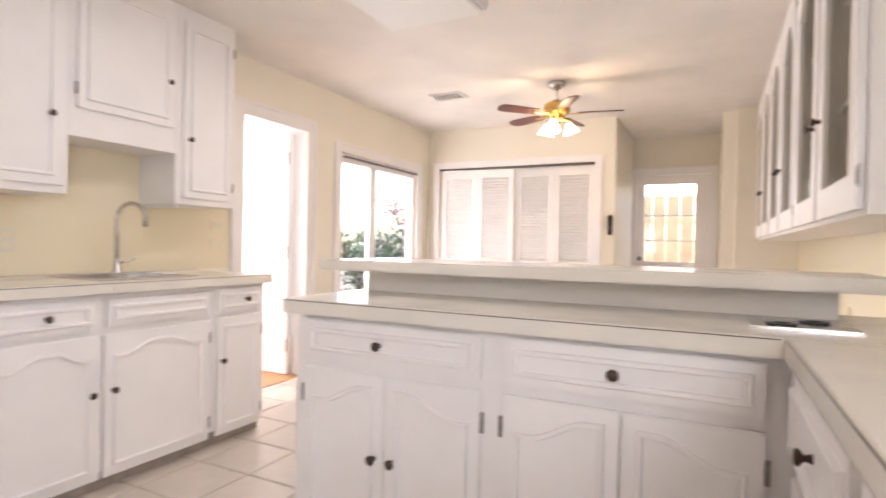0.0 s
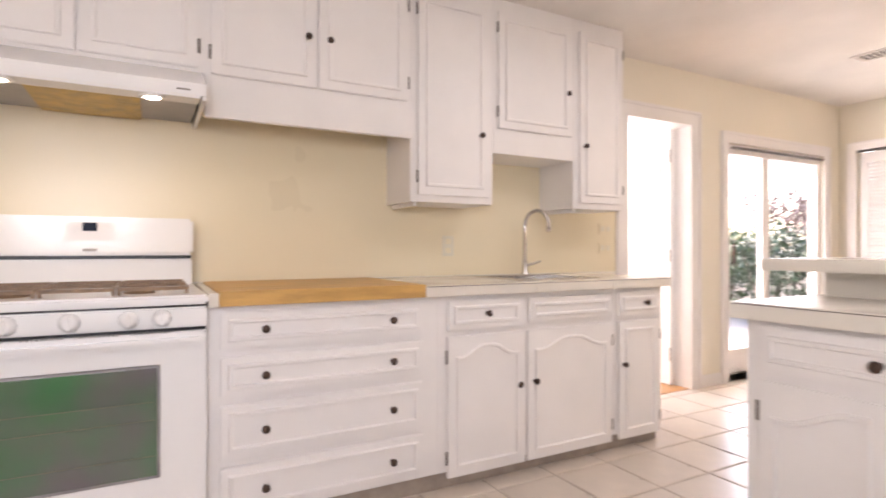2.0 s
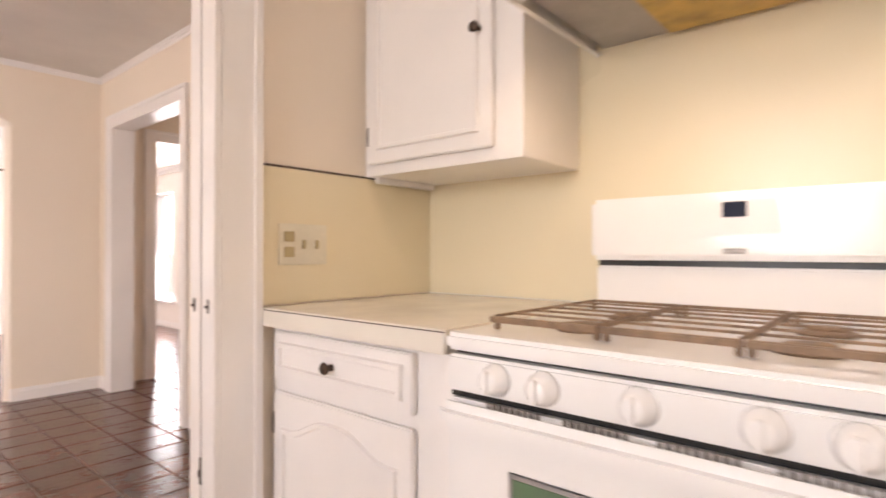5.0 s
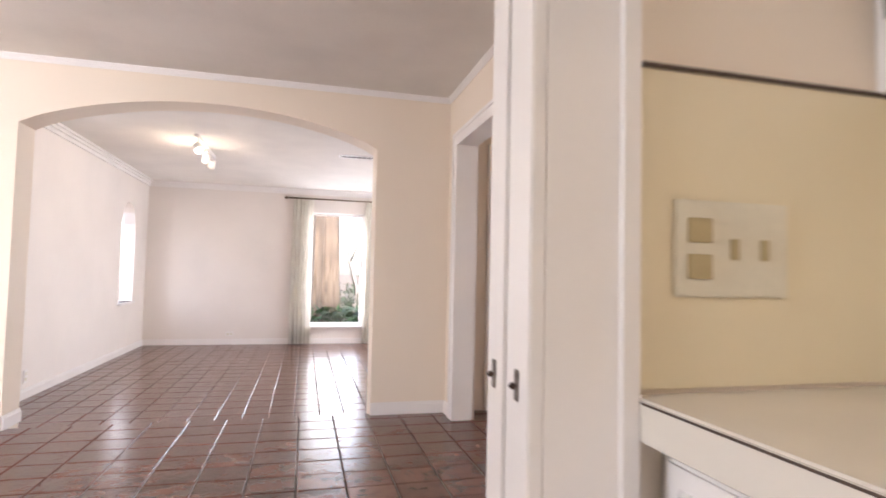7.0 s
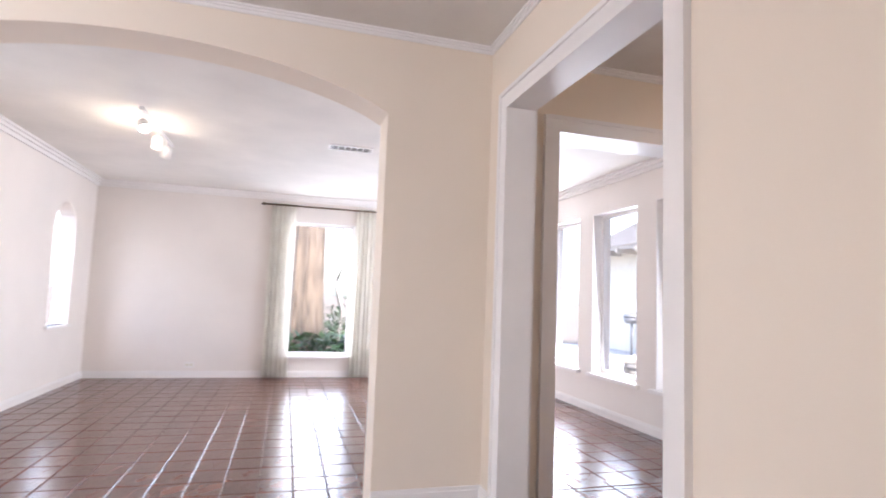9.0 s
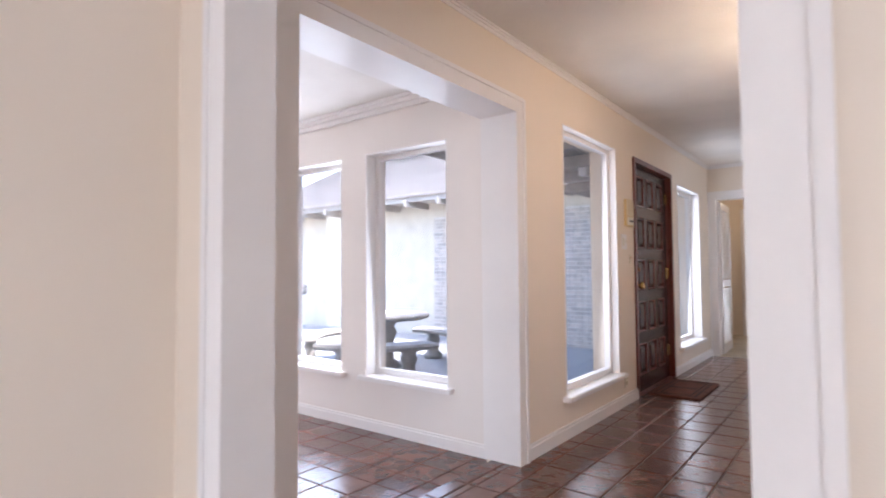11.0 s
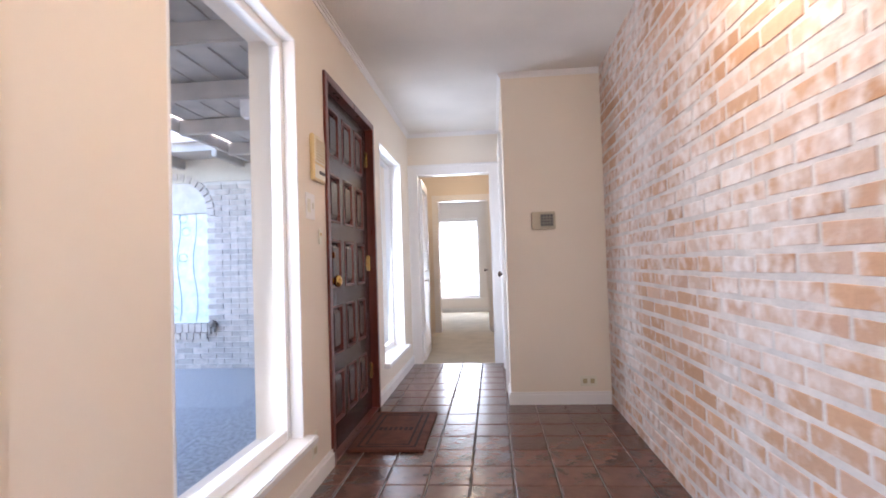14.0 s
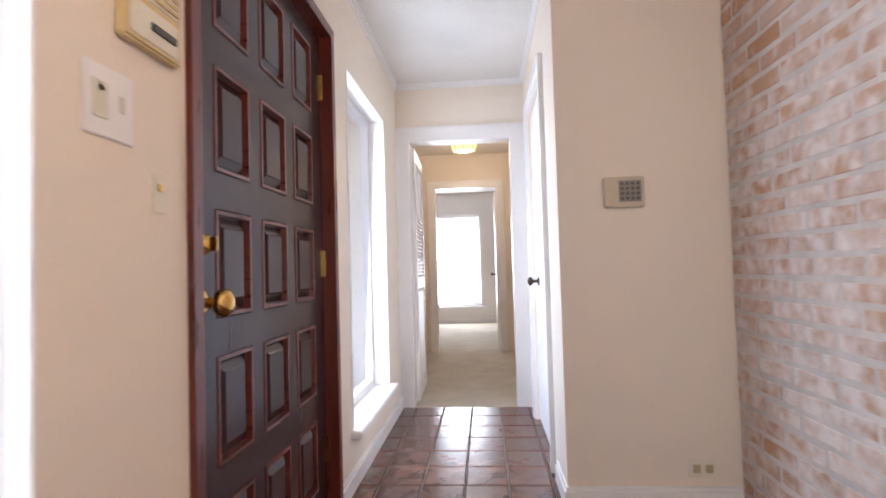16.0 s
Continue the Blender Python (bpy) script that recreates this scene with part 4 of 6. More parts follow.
boxpart("window_rim", (0.463, 0.944, 0.305, 0.684, 0.034, 0.038), M_HOODIN, dr, 0.006, "", MS)
boxpart("window", (0.472, 0.935, 0.315, 0.674, 0.036, 0.0395), M_OVENGLASS, dr, 0.001, "dark oven window with green-purple sheen in its colour", MS)
for z in (0.38, 0.5, 0.56):
    boxpart("rack_line", (0.485, 0.925, z, z + 0.002, 0.0385, 0.0402), M_RACK, dr, 0, "", MS)
for u in range(46):
    y = SY0 + 0.1 + u * 0.0125
    if u % 12 < 9:
        boxpart("vent_slot", (y, y + 0.006, 0.781, 0.795, 0.034, 0.0372), M_HINGE, st, 0, "", MS)
# shade between door and control panel, drawn as a black strip
boxpart("gap", (SY0 + 0.005, SY1 - 0.005, 0.792, 0.802, 0.0, 0.02), M_BLACK, st, 0, "", MS)
boxpart("drawer", (SY0 + 0.003, SY1 - 0.003, 0.035, 0.185, 0.0, 0.03), M_ENAMEL, st, 0.006, "", MS)
boxpart("backguard", (-2.13, -2.035, SY0 + 0.035, SY1 - 0.015, 0.913, 1.03), M_ENAMEL, st, 0.006)
# recess below the clock panel is shaded by a black filler
boxpart("gap", (-2.12, -2.04, SY0 + 0.04, SY1 - 0.02, 1.03, 1.045), M_BLACK, st, 0)
cp = boxpart("clock_panel", (-2.13, -2.005, SY0 + 0.03, SY1 - 0.012, 1.045, 1.205), M_ENAMEL, st, 0.012)
boxpart("control_pad", (-2.006, -2.0035, 0.61, 0.785, 1.105, 1.185), M_TRIM, cp, 0.001)
boxpart("display", (-2.004, -2.0015, 0.672, 0.722, 1.145, 1.18), M_DISPLAY, cp, 0.001, "dark clock display")
boxpart("badge", (-2.006, -2.0025, 0.672, 0.722, 1.062, 1.074), M_HINGE, cp, 0.004)
for gy0, gy1 in ((0.368, 0.59), (0.594, 0.81), (0.814, 1.036)):
    gt = part("grate", finish(tray(gy0, gy1), 0.002), M_GRATE, st)
    for i in range(5):
        x = -1.905 + i * 0.077
        boxpart("bar", (x, x + 0.008, gy0 + 0.006, gy1 - 0.006, 0.9375, 0.942), M_GRATE, gt, 0.0015)
for x in (-1.63, -1.87):
    for y in (0.51, 0.88):
        part("burner", lathe([(0, 0.913), (0.05, 0.913), (0.05, 0.918), (0.036, 0.92), (0.034, 0.927), (0, 0.927)], 20, pose(x, y, 0)), M_GRATE, st)

# ---- range hood ----
hd = thing("range_hood", (-1.9, 0.7, 1.64), "white range hood with two lit lamps and a greasy filter", "range hood")
HX = -1.60
HOOD_Y = (0.47, 0.92)
bm = bmesh.new()
v = [bm.verts.new(p) for p in [(W, 0.305, 1.80), (W, 1.1, 1.80), (UX, 1.1, 1.80), (UX, 0.305, 1.80), (HX, 0.305, 1.69), (HX, 1.1, 1.69), (HX, 0.305, 1.645), (HX, 1.1, 1.645), (W, 0.305, 1.645), (W, 1.1, 1.645)]]
for q in ((0, 1, 2, 3), (3, 2, 5, 4), (4, 5, 7, 6), (0, 3, 4, 6, 8), (1, 9, 7, 5, 2), (0, 8, 9, 1)):
    bm.faces.new([v[i] for i in q])
part("canopy", finish(bm), M_ENAMEL, hd)
for q in ((W, HX, 0.305, 0.317, 1.634, 1.645), (W, HX, 1.085, 1.1, 1.628, 1.645), (HX - 0.1, HX, 0.325, 1.08, 1.635, 1.645)):
    boxpart("lip", q, M_ENAMEL, hd, 0.002)
boxpart("underside", (W, HX - 0.1, 0.325, 1.08, 1.655, 1.66), M_HOODIN, hd, 0)
boxpart("filter", (W + 0.03, HX - 0.12, 0.52, 0.88, 1.64, 1.655), M_FILTER, hd, 0.004, "greasy yellow metal filter")
for y in HOOD_Y:
    rim = part("lamp_rim", lathe([(0.036, 0.006), (0.044, 0.006), (0.044, 0), (0.036, 0)], 20, pose(HX - 0.05, y, 1.629)), M_ENAMEL, hd)
    part("lamp_glass", lathe([(0, -0.003), (0.02, -0.002), (0.036, 0.003), (0, 0.005)], 20, pose(HX - 0.05, y, 1.629)), M_SPOT, rim, "lit round hood lamp")
boxpart("badge", (HX - 0.001, HX + 0.0015, 1.0, 1.045, 1.66, 1.666), M_HINGE, hd, 0)

# ---- peninsula ----
MP = at_plane(FACE_SOUTH, 2.5)
pn = thing("peninsula_cabinet", (0.33, 2.75, 0), "white peninsula cabinet with drawers and arched door pairs", "cabinet")
boxpart("body", (-0.39, 1.55, 2.5, 3.08, 0.085, 0.866), M_CAB, pn, 0.002)
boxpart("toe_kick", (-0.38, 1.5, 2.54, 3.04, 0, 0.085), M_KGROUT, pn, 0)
front(pn, MP, -0.345, 0.3, 0.72, 0.85, knob=(-0.045, 0.785), **DR)
front(pn, MP, 0.365, 1.0, 0.72, 0.85, knob=(0.665, 0.785), **DR)
for a, b in ((-0.345, 0.3), (0.365, 1.0)):
    mid = (a + b) / 2 - 0.0
    front(pn, MP, a, mid - 0.002, 0.1, 0.69, style="ogee", half=-1, knob=(mid - 0.035, 0.43), hinge=-1, inset=0.045, rise=0.06)
    front(pn, MP, mid + 0.002, b, 0.1, 0.69, style="ogee", half=1, knob=(mid + 0.035, 0.43), hinge=1, inset=0.045, rise=0.06)
worktop("peninsula_worktop", [(-0.42, 1.55, 2.453, 3.08, 0.866, 0.915), (1.03, 1.55, -0.35, 2.453, 0.866, 0.915)], "almond laminate worktop turning the corner", [(-0.41, 1.02, 2.4518, 2.4545, 0.909, 0.9115), (1.0288, 1.0315, -0.3, 2.44, 0.909, 0.9115)])
br = thing("breakfast_bar", (0.4, 2.95, 0.915), "raised almond laminate breakfast bar", "bar")
boxpart("riser", (-0.38, 1.2, 2.9, 3.08, 0.915, 1.0), M_COUNTER, br, 0.002)
boxpart("bar_top", (-0.5, 1.32, 2.74, 3.25, 1.0, 1.04), M_COUNTER, br, 0.006)
MEB = at_plane(FACE_EAST, 1.06)
for y0, y1 in ((0.55, 1.2), (1.2, 1.85), (1.85, 2.45)):
    c = thing("base_cabinet", (1.3, (y0 + y1) / 2, 0), "white base cabinet along the east counter", "cabinet", "base cabinets")
    boxpart("body", (1.06, 1.55, y0, y1, 0.085, 0.866), M_CAB, c, 0.002)
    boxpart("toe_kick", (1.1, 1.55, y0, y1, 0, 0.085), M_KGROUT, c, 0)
    front(c, MEB, y0 + 0.03, y1 - 0.03, 0.66, 0.85, knob=((y0 + y1) / 2, 0.755), **DR)
    front(c, MEB, y0 + 0.03, y1 - 0.03, 0.1, 0.63, style="ogee", knob=(y0 + 0.07, 0.45))
ho = thing("cooktop_grille", (1.12, 2.72, 0.915), "small dark grille set into the worktop", "grille")
boxpart("frame", (0.97, 1.2, 2.6, 2.78, 0.915, 0.921), M_STEEL, ho, 0.002)
for x, y in ((1.04, 2.65), (1.12, 2.73)):
    part("ring", lathe([(0, 0.921), (0.035, 0.921), (0.035, 0.926), (0.02, 0.926), (0.018, 0.923), (0, 0.923)], 18, pose(x, y, 0)), M_BLACK, ho)

# glazed wall cabinets on the east side
MEU = at_plane(FACE_EAST, 1.22)
for i in range(6):
    y0 = 2.72 + i * 0.63
    y1 = y0 + 0.63
    c = thing("glazed_cabinet", (1.4, y0 + 0.31, 1.2), "white wall cabinet with an arched glass door", "cabinet", "glazed cabinets")
    for n, q in (("back_panel", (1.53, 1.548, y0, y1, 1.2, CZ)), ("side_panel", (1.222, 1.53, y0, y0 + 0.018, 1.2, CZ)), ("side_panel", (1.222, 1.53, y1 - 0.018, y1, 1.2, CZ)), ("bottom_panel", (1.222, 1.53, y0 + 0.018, y1 - 0.018, 1.2, 1.22)), ("top_panel", (1.222, 1.53, y0 + 0.018, y1 - 0.018, 2.38, CZ))):
        boxpart(n, q, M_CAB, c, 0)
    for z in (1.58, 1.95):
        boxpart("shelf", (1.26, 1.53, y0 + 0.018, y1 - 0.018, z, z + 0.018), M_CAB, c)
    a, b = y0 + 0.025, y1 - 0.025
    bm = bmesh.new()
    add_box(bm, a, a + 0.09, 1.215, 2.34, 0, 0.02)
    add_box(bm, b - 0.09, b, 1.215, 2.34, 0, 0.02)
    add_box(bm, a + 0.09, b - 0.09, 1.215, 1.31, 0, 0.02)
    n = 10
    for k in range(n):
        p, q = a + 0.09 + (b - a - 0.18) * k / n, a + 0.09 + (b - a - 0.18) * (k + 1) / n
        zz = [2.1 + 0.14 * math.sin(math.pi * j / n) for j in (k, k + 1)]
        add_box(bm, p, q, zz[0], 2.34, 0, 0.02)
        bm.verts.ensure_lookup_table()
        for v in bm.verts[-8:]:
            if v.co.y < 2.3 and abs(v.co.x - q) < 1e-6:
                v.co.y = zz[1]
    dd = part("door_frame", finish(bm, 0, MEU), M_CAB, c)
    p = boxpart("pane", (a + 0.08, b - 0.08, 1.3, 2.26, 0.004, 0.007), M_PANE, dd, 0, "", MEU)
    p.visible_shadow = False
    u = b - 0.04 if i % 2 == 0 else a + 0.04
    fitting("knob", KNOB, dd, MEU @ Matrix.Translation((u, 1.55, 0.02)))
    for z in (1.3, 2.25):
        fitting("hinge", HINGE, dd, MEU @ Matrix.Translation((a - 0.004 if i % 2 == 0 else b + 0.004, z, 0.012)))

# ---- louvred closet doors ----
def louvre_door(name, m, u0, u1, v0, v1, w0, label, group, split=True, parent=None):
    """A louvred leaf with stiles, rails and slats in local u, v, w."""
    t = thing(name, m @ Vector(((u0 + u1) / 2, v0, w0)), label, "door", group) if parent is None else parent
    us = [(u0, (u0 + u1) / 2 - 0.002), ((u0 + u1) / 2 + 0.002, u1)] if split else [(u0, u1)]
    for a, b in us:
        s = 0.06
        fr = bmesh.new()
        add_box(fr, a, a + s, v0, v1, w0, w0 + 0.028)
        add_box(fr, b - s, b, v0, v1, w0, w0 + 0.028)
        add_box(fr, a + s, b - s, v1 - 0.09, v1, w0, w0 + 0.028)
        add_box(fr, a + s, b - s, v0, v0 + 0.12, w0, w0 + 0.028)
        add_box(fr, a + s, b - s, (v0 + v1) / 2 - 0.12, (v0 + v1) / 2 - 0.03, w0, w0 + 0.028)
        leaf = part("leaf_frame", finish(fr, 0, m), M_TRIM, t)
        slat = bmesh.new()
        add_box(slat, a + s, b - s, -0.018, 0.018, -0.003, 0.003)
        me = mesh_of("slat", finish(slat), M_TRIM)
        v = v0 + 0.145
        while v < v1 - 0.1:
            if abs(v - (v0 + v1) / 2 + 0.075) > 0.06:
                fitting("slat", me, leaf, m @ Matrix.Translation((0, v, w0 + 0.014)) @ Matrix.Rotation(radians(-38), 4, "X"))
            v += 0.032
    return t


MC = at_plane(FACE_SOUTH, 6.75)
louvre_door("closet_door", MC, -1.985, -1.1, 0.015, 1.965, 0.0, "white louvred closet door", "closet doors")
louvre_door("closet_door", MC, -1.085, -0.235, 0.015, 1.965, -0.035, "white louvred closet door", "closet doors")
structure("closet_track", [(-2.0, -0.22, 6.7, 6.74, 1.97, 1.99)], M_VENT, "dark closet door track")

# garden door
gd = thing("garden_door", (0.43, 8.0, 0), "white garden door with a large glass light", "door")
bm = bmesh.new()
for q in ((0.035, 0.12, 0.01, 1.985), (0.68, 0.825, 0.01, 1.985), (0.12, 0.68, 1.88, 1.985), (0.12, 0.68, 0.01, 0.96)):
    add_box(bm, q[0], q[1], 7.99, 8.03, q[2], q[3])
lf = part("leaf", finish(bm), M_TRIM, gd)
for z in (1.2, 1.5):
    boxpart("muntin", (0.12, 0.68, 7.995, 8.01, z, z + 0.018), M_TRIM, lf, 0.002)
p = boxpart("pane", (0.12, 0.68, 8.012, 8.017, 0.96, 1.88), M_GLASS, lf, 0)
p.visible_shadow = False
part("knob", lathe([(0, 0), (0.028, 0), (0.028, 0.006), (0.011, 0.01), (0.011, 0.03), (0.027, 0.045), (0.024, 0.06), (0, 0.065)], 16, pose(0.075, 7.99, 0.99, 90, 0, 0)), M_HINGE, lf)
ph = thing("wall_phone", (-0.04, 6.69, 1.36), "dark wall intercom handset beside the closet", "phone")
boxpart("case", (-0.08, -0.035, 6.655, 6.689, 1.24, 1.44), M_KNOB, ph, 0.006)
boxpart("handset", (-0.075, -0.05, 6.635, 6.655, 1.27, 1.41), M_BLACK, ph, 0.006)

# ---- ceiling fan, vents, light panel ----
FXY = (-0.27, 5.35)
fan = thing("ceiling_fan", (*FXY, CZ), "brass ceiling fan with cherry blades and lit glass shades", "ceiling fan")
part("canopy", lathe([(0, CZ), (0.07, CZ), (0.065, CZ - 0.03), (0.03, CZ - 0.055), (0, CZ - 0.056)], 20, pose(*FXY, 0)), M_STEEL, fan)
part("downrod", lathe([(0, CZ - 0.05), (0.012, CZ - 0.05), (0.012, CZ - 0.16), (0, CZ - 0.16)], 12, pose(*FXY, 0)), M_STEEL, fan)
part("motor", lathe([(0, CZ - 0.15), (0.06, CZ - 0.155), (0.105, CZ - 0.185), (0.11, CZ - 0.23), (0.085, CZ - 0.26), (0.05, CZ - 0.28), (0.05, CZ - 0.31), (0, CZ - 0.315)], 28, pose(*FXY, 0)), M_BRASS, fan)
for i in range(5):
    a = radians(10 + 72 * i)
    m = pose(*FXY, CZ - 0.255, 0, 0, math.degrees(a)) @ pose(0, 0, 0, 11, 0, 0)
    bl = bmesh.new()
    pts = [(0.17, -0.045), (0.28, -0.054), (0.44, -0.06), (0.495, -0.05), (0.515, -0.02), (0.515, 0.02), (0.495, 0.05), (0.44, 0.06), (0.28, 0.054), (0.17, 0.045)]
    lo = [bl.verts.new((x, y, 0)) for x, y in pts]
    hi = [bl.verts.new((x, y, 0.007)) for x, y in pts]
    bl.faces.new(lo[::-1])
    bl.faces.new(hi)
    for k in range(len(pts)):
        bl.faces.new((lo[k], lo[(k + 1) % 10], hi[(k + 1) % 10], hi[k]))
    blade = part("blade", finish(bl, 0, m), M_BLADE, fan)
    boxpart("blade_iron", (0.08, 0.22, -0.018, 0.018, -0.006, 0.0), M_BRASS, blade, 0.002, "", m)
for i in range(3):
    a = radians(30 + 120 * i)
    x, y = FXY[0] + 0.1 * math.cos(a), FXY[1] + 0.1 * math.sin(a)
    ar = part("lamp_arm", tube([(FXY[0] + 0.04 * math.cos(a), FXY[1] + 0.04 * math.sin(a), CZ - 0.295), (x, y, CZ - 0.3), (x, y, CZ - 0.33)], 0.009), M_BRASS, fan)
    part("shade", lathe([(0, -0.005), (0.02, 0), (0.035, -0.03), (0.05, -0.06), (0.066, -0.085), (0.06, -0.085), (0.03, -0.04), (0, -0.03)], 18, pose(x, y, CZ - 0.325, 18 * math.sin(a), -18 * math.cos(a), 0)), M_SHADE, fan, "lit frosted glass shade")
part("finial", lathe([(0, CZ - 0.375), (0.012, CZ - 0.365), (0.02, CZ - 0.34), (0.03, CZ - 0.315), (0, CZ - 0.314)], 14, pose(*FXY, 0)), M_BRASS, fan)


def ceiling_vent(place, w, d, z, label, rot=0):
    v = thing("ceiling_vent", (*place, z), label, "vent")
    m = pose(*place, z, 0, 0, rot)
    for q in ((-w / 2, w / 2, -d / 2, -d / 2 + 0.02), (-w / 2, w / 2, d / 2 - 0.02, d / 2), (-w / 2, -w / 2 + 0.02, -d / 2 + 0.02, d / 2 - 0.02), (w / 2 - 0.02, w / 2, -d / 2 + 0.02, d / 2 - 0.02)):
        boxpart("frame", (*q, -0.012, 0), M_TRIM, v, 0.002, "", m)
    boxpart("backing", (-w / 2 + 0.02, w / 2 - 0.02, -d / 2 + 0.02, d / 2 - 0.02, -0.002, 0), M_VENT, v, 0, "", m)
    for i in range(7):
        x = -w / 2 + 0.035 + (w - 0.07) * i / 6
        boxpart("slat", (x - 0.003, x + 0.003, -d / 2 + 0.02, d / 2 - 0.02, -0.011, -0.003), M_TRIM, v, 0, "", m)


ceiling_vent((-1.25, 5.36), 0.3, 0.2, CZ, "white ceiling air vent with dark slots")
ceiling_vent((-1.64, -6.25), 0.42, 0.18, CZ, "white ceiling air vent over the living room")
lp = thing("ceiling_light", (-0.53, 3.13, CZ), "large boxed fluorescent ceiling light", "ceiling light")
boxpart("frame", (-0.84, -0.22, 2.52, 3.75, 2.36, CZ), M_TRIM, lp, 0.01)
boxpart("diffuser", (-0.81, -0.25, 2.55, 3.72, 2.335, 2.36), M_TUBE, lp, 0.006)

# ---- entry hall ----
fd = thing("entry_door", (-6.69, -3.95, 0), "dark mahogany entry door with fifteen raised panels", "door")
def fbox(n, x0, x1, w0, w1, z0, z1, mat, parent, bev=0.002, label=""):
    return boxpart(n, (x0, x1, -3.9 + w0, -3.9 + w1, z0, z1), mat, parent, bev, label)
leaf = bmesh.new()
DX0, DX1, DZ1 = -7.225, -6.145, 2.035
cols = [(-7.225 + 0.125 + i * 0.293, -7.225 + 0.125 + i * 0.293 + 0.215) for i in range(3)]
rows = [(0.15 + i * 0.381, 0.15 + i * 0.381 + 0.285) for i in range(5)]
add_box(leaf, DX0, DX1, -3.95, -3.918, 0.012, DZ1)
xs = [DX0, *[e for c in cols for e in c], DX1]
zs = [0.012, *[e for r in rows for e in r], DZ1]
for i in range(0, len(xs), 2):
    add_box(leaf, xs[i], xs[i + 1], -3.918, -3.9, 0.012, DZ1)
for c in cols:
    for i in range(0, len(zs), 2):
        add_box(leaf, c[0], c[1], -3.918, -3.9, zs[i], zs[i + 1])
lf = part("leaf", finish(leaf), M_FRONT, fd)
cw, ch = 0.215, 0.285
pm = bmesh.new()
add_mould(pm, [(0.009, 0.009), (cw - 0.009, 0.009), (cw - 0.009, ch - 0.009), (0.009, ch - 0.009)], 0.018, 0.0, 0.021)
PANEL_RIM = mesh_of("panel_moulding", finish(pm), M_FRAME)
pm = bmesh.new()
lo = [pm.verts.new(p) for p in ((0.02, 0.02, 0.001), (cw - 0.02, 0.02, 0.001), (cw - 0.02, ch - 0.02, 0.001), (0.02, ch - 0.02, 0.001))]
hi = [pm.verts.new(p) for p in ((0.046, 0.046, 0.014), (cw - 0.046, 0.046, 0.014), (cw - 0.046, ch - 0.046, 0.014), (0.046, ch - 0.046, 0.014))]
top = [pm.verts.new((v.co.x + dx, v.co.y + dy, 0.0175)) for v, dx, dy in zip(hi, (0.004, -0.004, -0.004, 0.004), (0.004, 0.004, -0.004, -0.004))]
pm.faces.new(top)
for k in range(4):
    pm.faces.new((lo[k], lo[(k + 1) % 4], hi[(k + 1) % 4], hi[k]))
    pm.faces.new((hi[k], hi[(k + 1) % 4], top[(k + 1) % 4], top[k]))
PANEL = mesh_of("raised_panel", finish(pm), M_FRONT)
for c in cols:
    for r in rows:
        at = Matrix.Translation((c[1], -3.918, r[0])) @ FACE_NORTH
        fitting("raised_panel", PANEL, lf, at)
        fitting("panel_moulding", PANEL_RIM, lf, at)
for n, x0, x1, z0, z1 in (("frame_side", -7.272, -7.228, 0, 2.085), ("frame_side", -6.142, -6.098, 0, 2.085), ("frame_top", -7.228, -6.142, 2.04, 2.085)):
    fbox(n, x0, x1, -0.06, 0.055, z0, z1, M_FRAME, fd)
fbox("threshold", -7.228, -6.142, -0.06, 0.05, 0.0, 0.012, M_FRAME, fd)
def on_door(x, z):
    return Matrix.Translation((x, -3.9, z)) @ FACE_NORTH
rose = part("rosette", lathe([(0, 0), (0.037, 0), (0.037, 0.004), (0.032, 0.011), (0.018, 0.016), (0, 0.016)], 24, on_door(-6.215, 0.958)), M_BRASS, lf)
part("knob", lathe([(0, 0.014), (0.013, 0.014), (0.013, 0.04), (0.024, 0.046), (0.034, 0.058), (0.034, 0.068), (0.027, 0.079), (0.014, 0.085), (0, 0.086)], 24, on_door(-6.215, 0.958)), M_BRASS, rose, "polished brass knob")
part("deadbolt", lathe([(0, 0), (0.032, 0), (0.032, 0.008), (0.026, 0.018), (0.021, 0.022), (0.02, 0.032), (0, 0.034)], 20, on_door(-6.215, 1.1)), M_BRASS, lf, "brass deadbolt")
boxpart("thumb_turn", (-6.219, -6.211, -3.868, -3.85, 1.083, 1.117), M_BRASS, lf, 0.002)
for z in (0.28, 1.06, 1.82):
    fbox("hinge", -7.236, -7.222, -0.002, 0.012, z - 0.055, z + 0.055, M_BRASS, fd, 0.002)
fbox("alarm_contact", -6.2, -6.165, 0.0, 0.014, 1.93, 1.995, M_PLATE, lf, 0.002)
ch = thing("door_chime", (-5.965, -3.86, 1.56), "yellowed plastic intercom beside the entry door", "intercom")
boxpart("case", (-6.045, -5.865, -3.86, -3.838, 1.462, 1.69), M_YELLOWED, ch, 0.005)
boxpart("grille", (-6.033, -5.878, -3.839, -3.836, 1.555, 1.68), M_PLATE, ch, 0.001)
for i in range(8):
    boxpart("slat", (-6.028, -5.883, -3.837, -3.832, 1.562 + i * 0.0145, 1.569 + i * 0.0145), M_YELLOWED, ch, 0)
boxpart("button_panel", (-6.033, -5.878, -3.839, -3.836, 1.475, 1.542), M_PLATE, ch, 0.001)
boxpart("button_bar", (-6.02, -5.94, -3.837, -3.831, 1.5, 1.515), M_VENT, ch, 0.001)
FN = lambda x, z: Matrix.Translation((x, -3.86, z)) @ FACE_NORTH
wall_plate("light_switch", FN(-5.848, 1.33), 0.122, 0.125, ((0.03, 0.005, 0.012, 0.03), (-0.028, 0.0, 0.036, 0.064), (-0.026, 0.02, 0.016, 0.012)), "white double light switch by the entry door", M_TRIM, M_PLATE)
